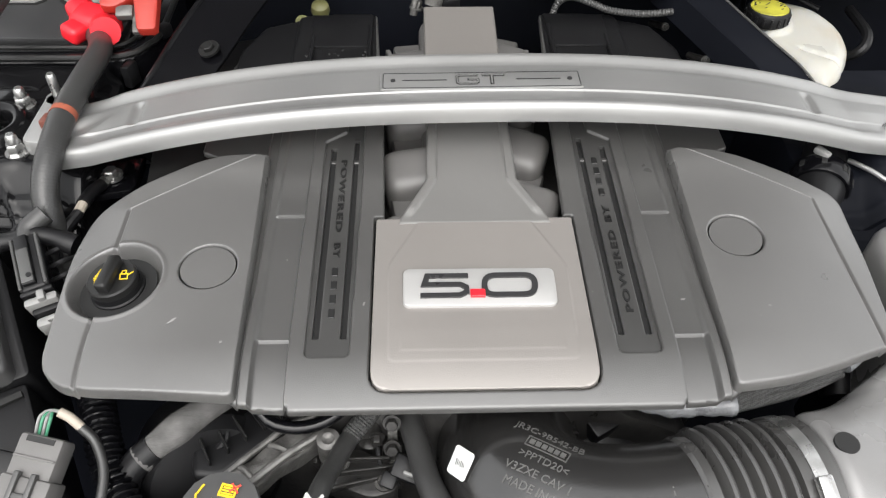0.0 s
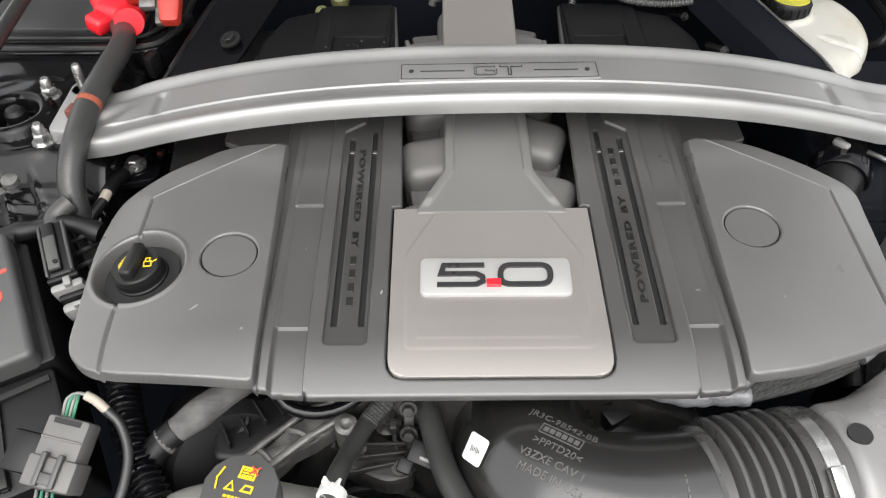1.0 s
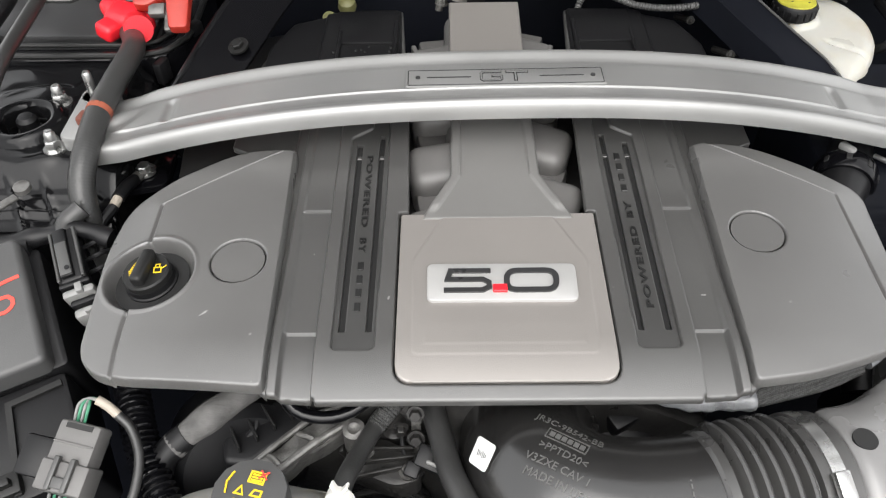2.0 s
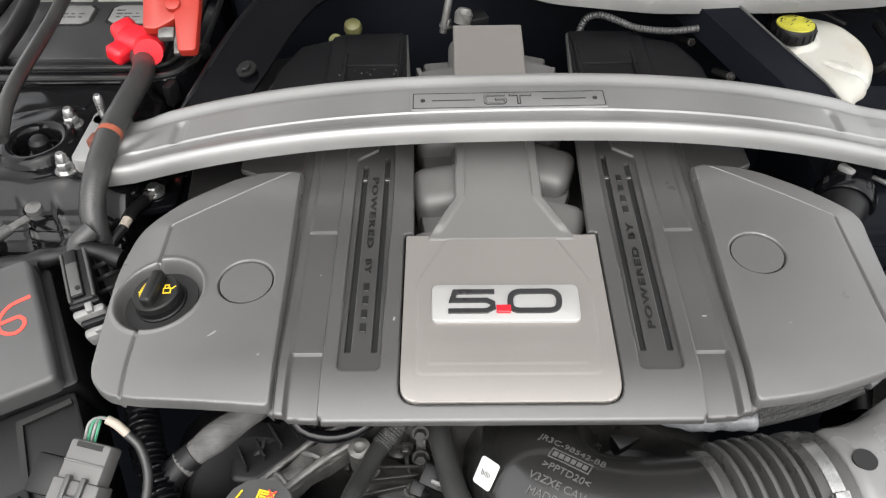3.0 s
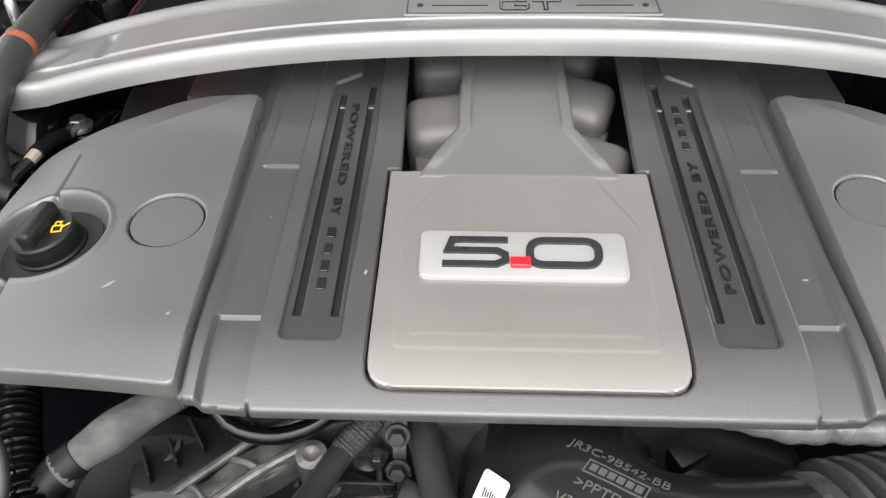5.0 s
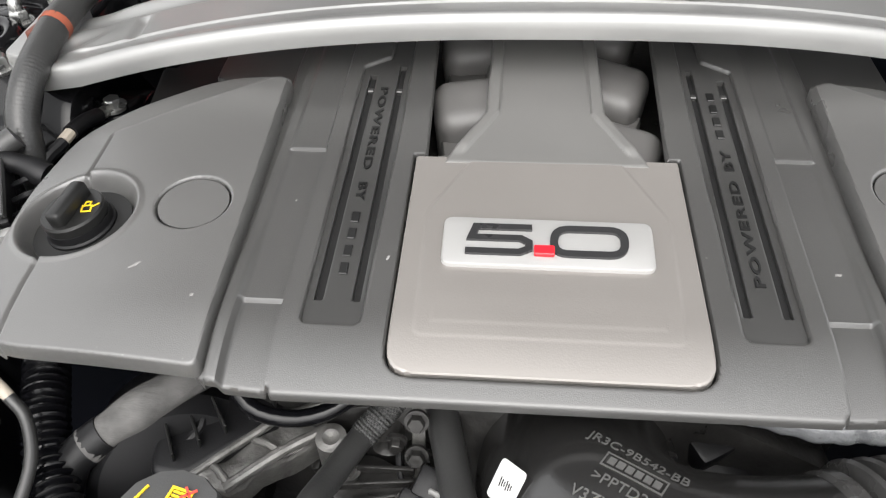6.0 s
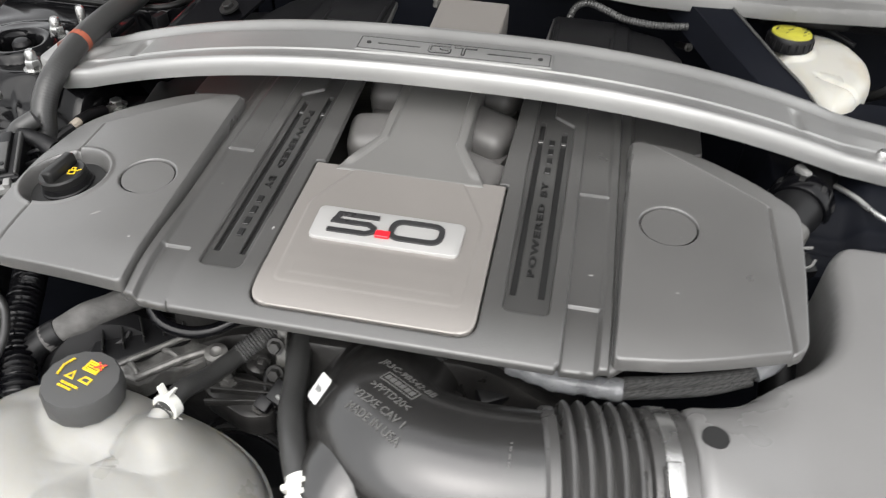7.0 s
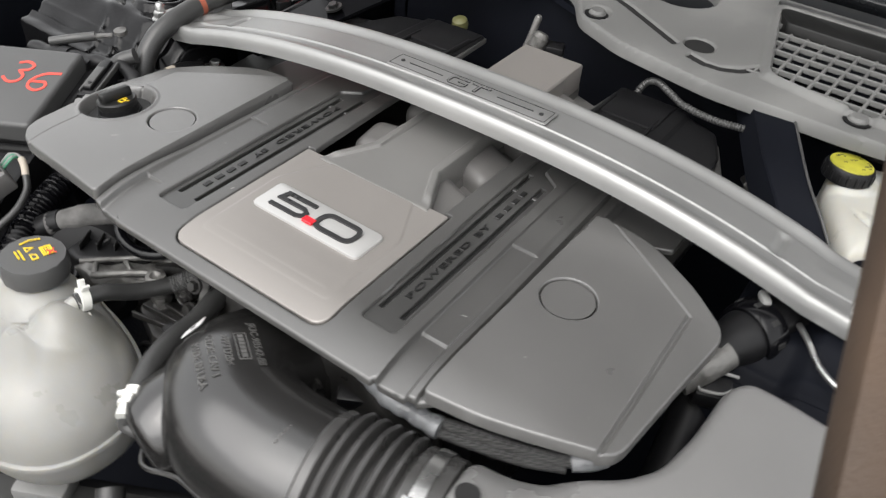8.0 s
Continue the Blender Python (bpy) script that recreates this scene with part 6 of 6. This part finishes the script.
# ---- brake fluid reservoir ----
def build_reservoir():
    r = thing("brake_reservoir", (0.39, 0.78, 0.80), "yellowed white brake fluid reservoir with a yellow-topped cap", "reservoir")
    outline = arcs([(0.336, 0.826), (0.341, 0.774), (0.360, 0.728), (0.384, 0.692), (0.404, 0.704), (0.437, 0.758), (0.443, 0.802), (0.428, 0.845), (0.395, 0.865), (0.350, 0.856)], 0.018)

    def height(x, y):
        z = 0.884 - 0.018 * ease((0.73 - y) / 0.06) + 0.004 * ease((0.034 - np.hypot(x - 0.352, y - 0.808)) / 0.006)
        return z - 0.0035 * ease(1 - np.abs((x - 0.40) * 0.7 + (y - 0.735)) / 0.006) * ease((x - 0.37) / 0.01)
    part("tank", moulded("tank", outline, height, 0.0022, 0.018, 0.055), M_BRAKE, r)
    part("seam", prism([(x + (x - 0.392) * 0.02, y + (y - 0.78) * 0.02) for x, y in outline], 0.838, 0.842, bevel=0), M_BRAKE, r)
    m = pose(0.353, 0.806, 0.886, -4, 0, 0)
    prof = [(0, 0), (0.0235, 0), (0.0240, 0.002), (0.0240, 0.013), (0.0225, 0.0155), (0, 0.0155)]
    cap = part("cap", lathe(prof, m, 36), M_BLACK, r, "black ribbed screw cap")
    for i in range(18):
        a = 2 * math.pi * i / 18
        part("grip_rib", block((0.0022, 0.003, 0.010), m @ pose(0.0240 * math.cos(a), 0.0240 * math.sin(a), 0.007, 0, 0, math.degrees(a)), 0.0005, 1), M_BLACK, cap)
    part("yellow_top", lathe([(0, 0.0155), (0.0212, 0.0155), (0.0208, 0.0166), (0, 0.0168)], m, 32), M_YELLOWCAP, cap, "worn yellow print")
    rng = random.Random(9)
    dots = [block((0.0022 + 0.0015 * rng.random(), 0.0012, 0.0004), m @ pose(d * math.cos(a), d * math.sin(a), 0.0169, 0, 0, 30), 0) for d, a in ((0.019 * math.sqrt(rng.random()), 6.283 * rng.random()) for _ in range(16))]
    part("print", joined(*dots), M_INK, cap, "black print specks")
    part("strap", tube([(0.338, 0.835, 0.872), (0.352, 0.868, 0.884), (0.395, 0.878, 0.884), (0.436, 0.850, 0.876)], 0.003, 8, 0.006), M_BLACK, r)


build_reservoir()


# ---- right rear corner: coolant hose with quick-connect ring ----
def build_right_hose():
    h = thing("coolant_hose", (0.3300, 0.5740, 0.7940), "black coolant hose with a slotted quick-connect ring", "hose")
    start, along = Vector((0.322, 0.528, 0.838)), Vector((0.026, 0.056, 0.004)).normalized()
    m = Matrix.Translation(start) @ along.to_track_quat("Z", "Y").to_matrix().to_4x4()
    back = m @ Vector((0, 0, 0.070))
    part("sleeve", tube([back, back + along * 0.02, (0.380, 0.632, 0.825), (0.398, 0.646, 0.774)], 0.0225, 28, 0.004), M_BLACK, h)
    part("cone", lathe([(0, 0.004), (0.0165, 0.004), (0.0175, 0.016), (0.0200, 0.026), (0.0235, 0.040), (0.0240, 0.046), (0, 0.046)], m, 40), M_BLACK, h, "black flared hose end")
    ring_part = part("ring", lathe([(0.0235, 0.044), (0.0270, 0.0435), (0.0290, 0.047), (0.0295, 0.062), (0.0280, 0.066), (0.0220, 0.068), (0.0220, 0.060)], m, 48), M_GLOSS, h, "slotted gloss black ring")
    for i in range(9):
        a = 2 * math.pi * i / 9
        part("slot", block((0.0020, 0.0050, 0.008), m @ pose(0.0291 * math.cos(a), 0.0291 * math.sin(a), 0.0545, 0, 0, math.degrees(a)), 0.0005, 1), M_GAP_SHADE, ring_part)
    part("clip", tube([m @ Vector((0.0290 * math.cos(a), 0.0290 * math.sin(a), 0.0655)) for a in [math.radians(200 + 12 * i) for i in range(10)]], 0.0020, 10, 0.003), M_STEEL, h, "metal retaining clip")
    part("ear", block((0.008, 0.016, 0.007), Matrix.Translation(m @ Vector((0, 0, 0.060)) + Vector((-0.006, 0.006, 0.029))) @ pose(0, 0, 0, 0, 0, 30), 0.002), M_PALE, h)
    part("neck", tube([(0.312, 0.500, 0.826), (0.325, 0.518, 0.836), (0.335, 0.538, 0.842)], 0.0135, 20, 0.004), M_ALU, h, "bright metal pipe neck")
    lower = thing("lower_coolant_hose", (0.33, 0.50, 0.76), "black hose and elbow below the cover's corner", "hose")
    part("sleeve", tube([(0.325, 0.535, 0.800), (0.330, 0.500, 0.785), (0.335, 0.450, 0.765), (0.335, 0.40, 0.74)], 0.017, 24, 0.005), M_BLACK, lower)
    part("clamp", tube([(0.326, 0.527, 0.797), (0.3275, 0.517, 0.793)], 0.0185, 24, 0.003), M_BLACK, lower)
    for pts, r, mat, lab in (([(0.374, 0.592, 0.858), (0.386, 0.571, 0.862), (0.400, 0.549, 0.862), (0.419, 0.534, 0.862), (0.450, 0.520, 0.858)], 0.0025, M_STEEL, "bright metal pipe along the inner wing"),
                             ([(0.415, 0.700, 0.84), (0.440, 0.680, 0.845), (0.47, 0.69, 0.85)], 0.003, M_STEEL, "bright metal brake pipe near the reservoir"),
                             ([(0.412, 0.690, 0.835), (0.440, 0.666, 0.842), (0.475, 0.672, 0.848)], 0.003, M_ALU, "bright metal brake pipe near the reservoir"),
                             ([(0.452, 0.80, 0.84), (0.462, 0.78, 0.862), (0.475, 0.80, 0.872), (0.48, 0.86, 0.87)], 0.006, M_BLACK, "black vacuum hose beside the reservoir")):
        t = thing("pipe", pts[0], lab, "pipe")
        part("run", tube(pts, r, 10, 0.005), mat, t)


build_right_hose()
hb = thing("hose_bracket", (0.33, 0.52, 0.80), "black plastic hose bracket with pale edges", "bracket")
part("cup", block((0.030, 0.022, 0.020), pose(0.338, 0.512, 0.820, 12, 0, 20), 0.003), M_BLACK, hb)
part("pale_edge", tube([(0.324, 0.508, 0.831), (0.330, 0.498, 0.831), (0.346, 0.503, 0.832), (0.352, 0.512, 0.833)], 0.0013, 8, 0.003), M_PALE, hb, "pale edge line")
part("pale_edge", tube([(0.340, 0.524, 0.834), (0.352, 0.527, 0.834)], 0.0014, 8, 0.003), M_PALE, hb, "pale edge line")


# ---- small things at the back of the engine ----
hose("rear_conduit", "grey-black corrugated conduit looping behind a cylinder bank", "conduit", [(0.113, 0.828, 0.862), (0.114, 0.838, 0.877), (0.121, 0.841, 0.891), (0.135, 0.834, 0.899), (0.155, 0.823, 0.897), (0.1766, 0.8145, 0.893), (0.215, 0.808, 0.893), (0.262, 0.814, 0.895)], ribbed(0.0037, 0.0034, 0.0006), M_GREYCONN, 14)
gr = thing("rubber_grommet", (-0.16, 0.88, 0.85), "pale yellow rubber bung behind the engine", "bung")
part("head", lathe([(0, 0), (0.010, 0), (0.0115, 0.005), (0.010, 0.013), (0.006, 0.016), (0, 0.017)], pose(-0.160, 0.880, 0.852, 15, 0, 0), 24), M_PALEGREEN, gr)
part("tail", lathe([(0, 0), (0.008, 0), (0.008, 0.014), (0, 0.015)], pose(-0.180, 0.862, 0.844, 30, 0, 0), 16), M_PALEGREEN, gr)
rs = thing("rear_sensor", (-0.03, 0.86, 0.88), "metal sensor and stud behind the plenum", "sensor")
part("stud", joined(lathe([(0, -0.020), (0.0045, -0.020), (0.0045, 0.028), (0.003, 0.031), (0, 0.031)], pose(-0.045, 0.862, 0.882, -8, 10, 0), 14), hexagon(0.006, 0.009, pose(-0.045, 0.862, 0.870, -8, 10, 0), 0.008)), M_ALU, rs)
part("cap", lathe([(0, 0), (0.010, 0), (0.011, 0.012), (0.007, 0.018), (0, 0.018)], pose(-0.026, 0.842, 0.884, -20, 12, 0), 18), M_ALU, rs)
part("plug", block((0.024, 0.022, 0.016), pose(-0.008, 0.858, 0.880, 0, 0, 20), 0.003), M_BLACK, rs)
for x, y, z in ((0.276, 0.759, 0.864), (0.090, 0.936, 0.900), (0.259, 0.861, 0.846)):
    nb = thing("bolt", (x, y, z), "small zinc bolt against the dark firewall", "bolt")
    part("head", hexagon(0.0034, 0.005, pose(x, y, z, 70, 0, 20), 0.005), M_ALU, nb)
    part("shank", lathe([(0, -0.03), (0.004, -0.03), (0.004, 0.0), (0, 0.0)], pose(x, y, z, 70, 0, 20), 10), M_DARKMETAL, nb)
for side in (1, -1):
    cc = thing("coil_cover", (side * 0.07, 0.74, 0.85), "grey plastic rib between plenum and cylinder bank", "rib")
    part("rib", joined(block((0.006, 0.10, 0.02), pose(side * 0.066, 0.735, 0.852, 1, 0, side * -14), 0.002), block((0.02, 0.006, 0.02), pose(side * 0.058, 0.70, 0.852, 1, 0, 0), 0.002)), M_RUNNER, cc)

# ---- rain drops on the rear of the engine cover ----
rng = random.Random(21)
drops = []
for k in range(42):
    u, v = rng.uniform(-0.170, -0.100), rng.uniform(0.370, 0.490)
    r = rng.uniform(0.0008, 0.0022)
    drops.append(lathe([(0, 0), (r, 0), (r * 0.9, r * 0.35), (r * 0.55, r * 0.6), (0, r * 0.7)], COVER @ pose(u, v, float(front_fall(np.array(v))) + 0.0010, -1.7, 0, 0), 10))
single("water_drops", joined(*drops), M_WATER, "scattered rain drops on the dark cover", "water", kind="stuff")
# ---- front support behind the grille, below the bottle ----
rs = thing("radiator_shroud", (-0.10, 0.08, 0.60), "grey plastic radiator shroud ledge below the bottle", "shroud")
part("ledge", block((0.30, 0.10, 0.02), pose(-0.13, 0.140, 0.620, 0, 0, 28), 0.004), M_GREYCONN, rs)
part("bracket", block((0.05, 0.03, 0.02), pose(-0.130, 0.184, 0.636, 0, 0, 28), 0.004), M_PALE, rs, "pale grey bracket")
part("lip", block((0.30, 0.012, 0.03), pose(-0.155, 0.188, 0.612, 0, 0, 28), 0.003), M_BLACK, rs)
# ---- timber prop that holds the bonnet ----
stick = thing("bonnet_prop", (0.482, 0.055, 0.77), "weathered brown timber stick propping the bonnet", "prop")
axis = Vector((-0.23822, 0.60908, 0.75649))
side = axis.cross(Vector((0, -1, 0.8))).normalized()
centre = Vector((0.40120, 0.26272, 1.02645))
frame_of_stick = Matrix((side, axis.normalized().cross(side).normalized(), axis.normalized())).transposed().to_4x4()
part("shaft", block((0.027, 0.024, 1.12), Matrix.Translation(centre + Vector((0.014, 0, 0)) + axis * 0.22) @ frame_of_stick @ pose(0, 0, 0, 0, 0, 18), 0.003, 2), M_WOOD, stick)
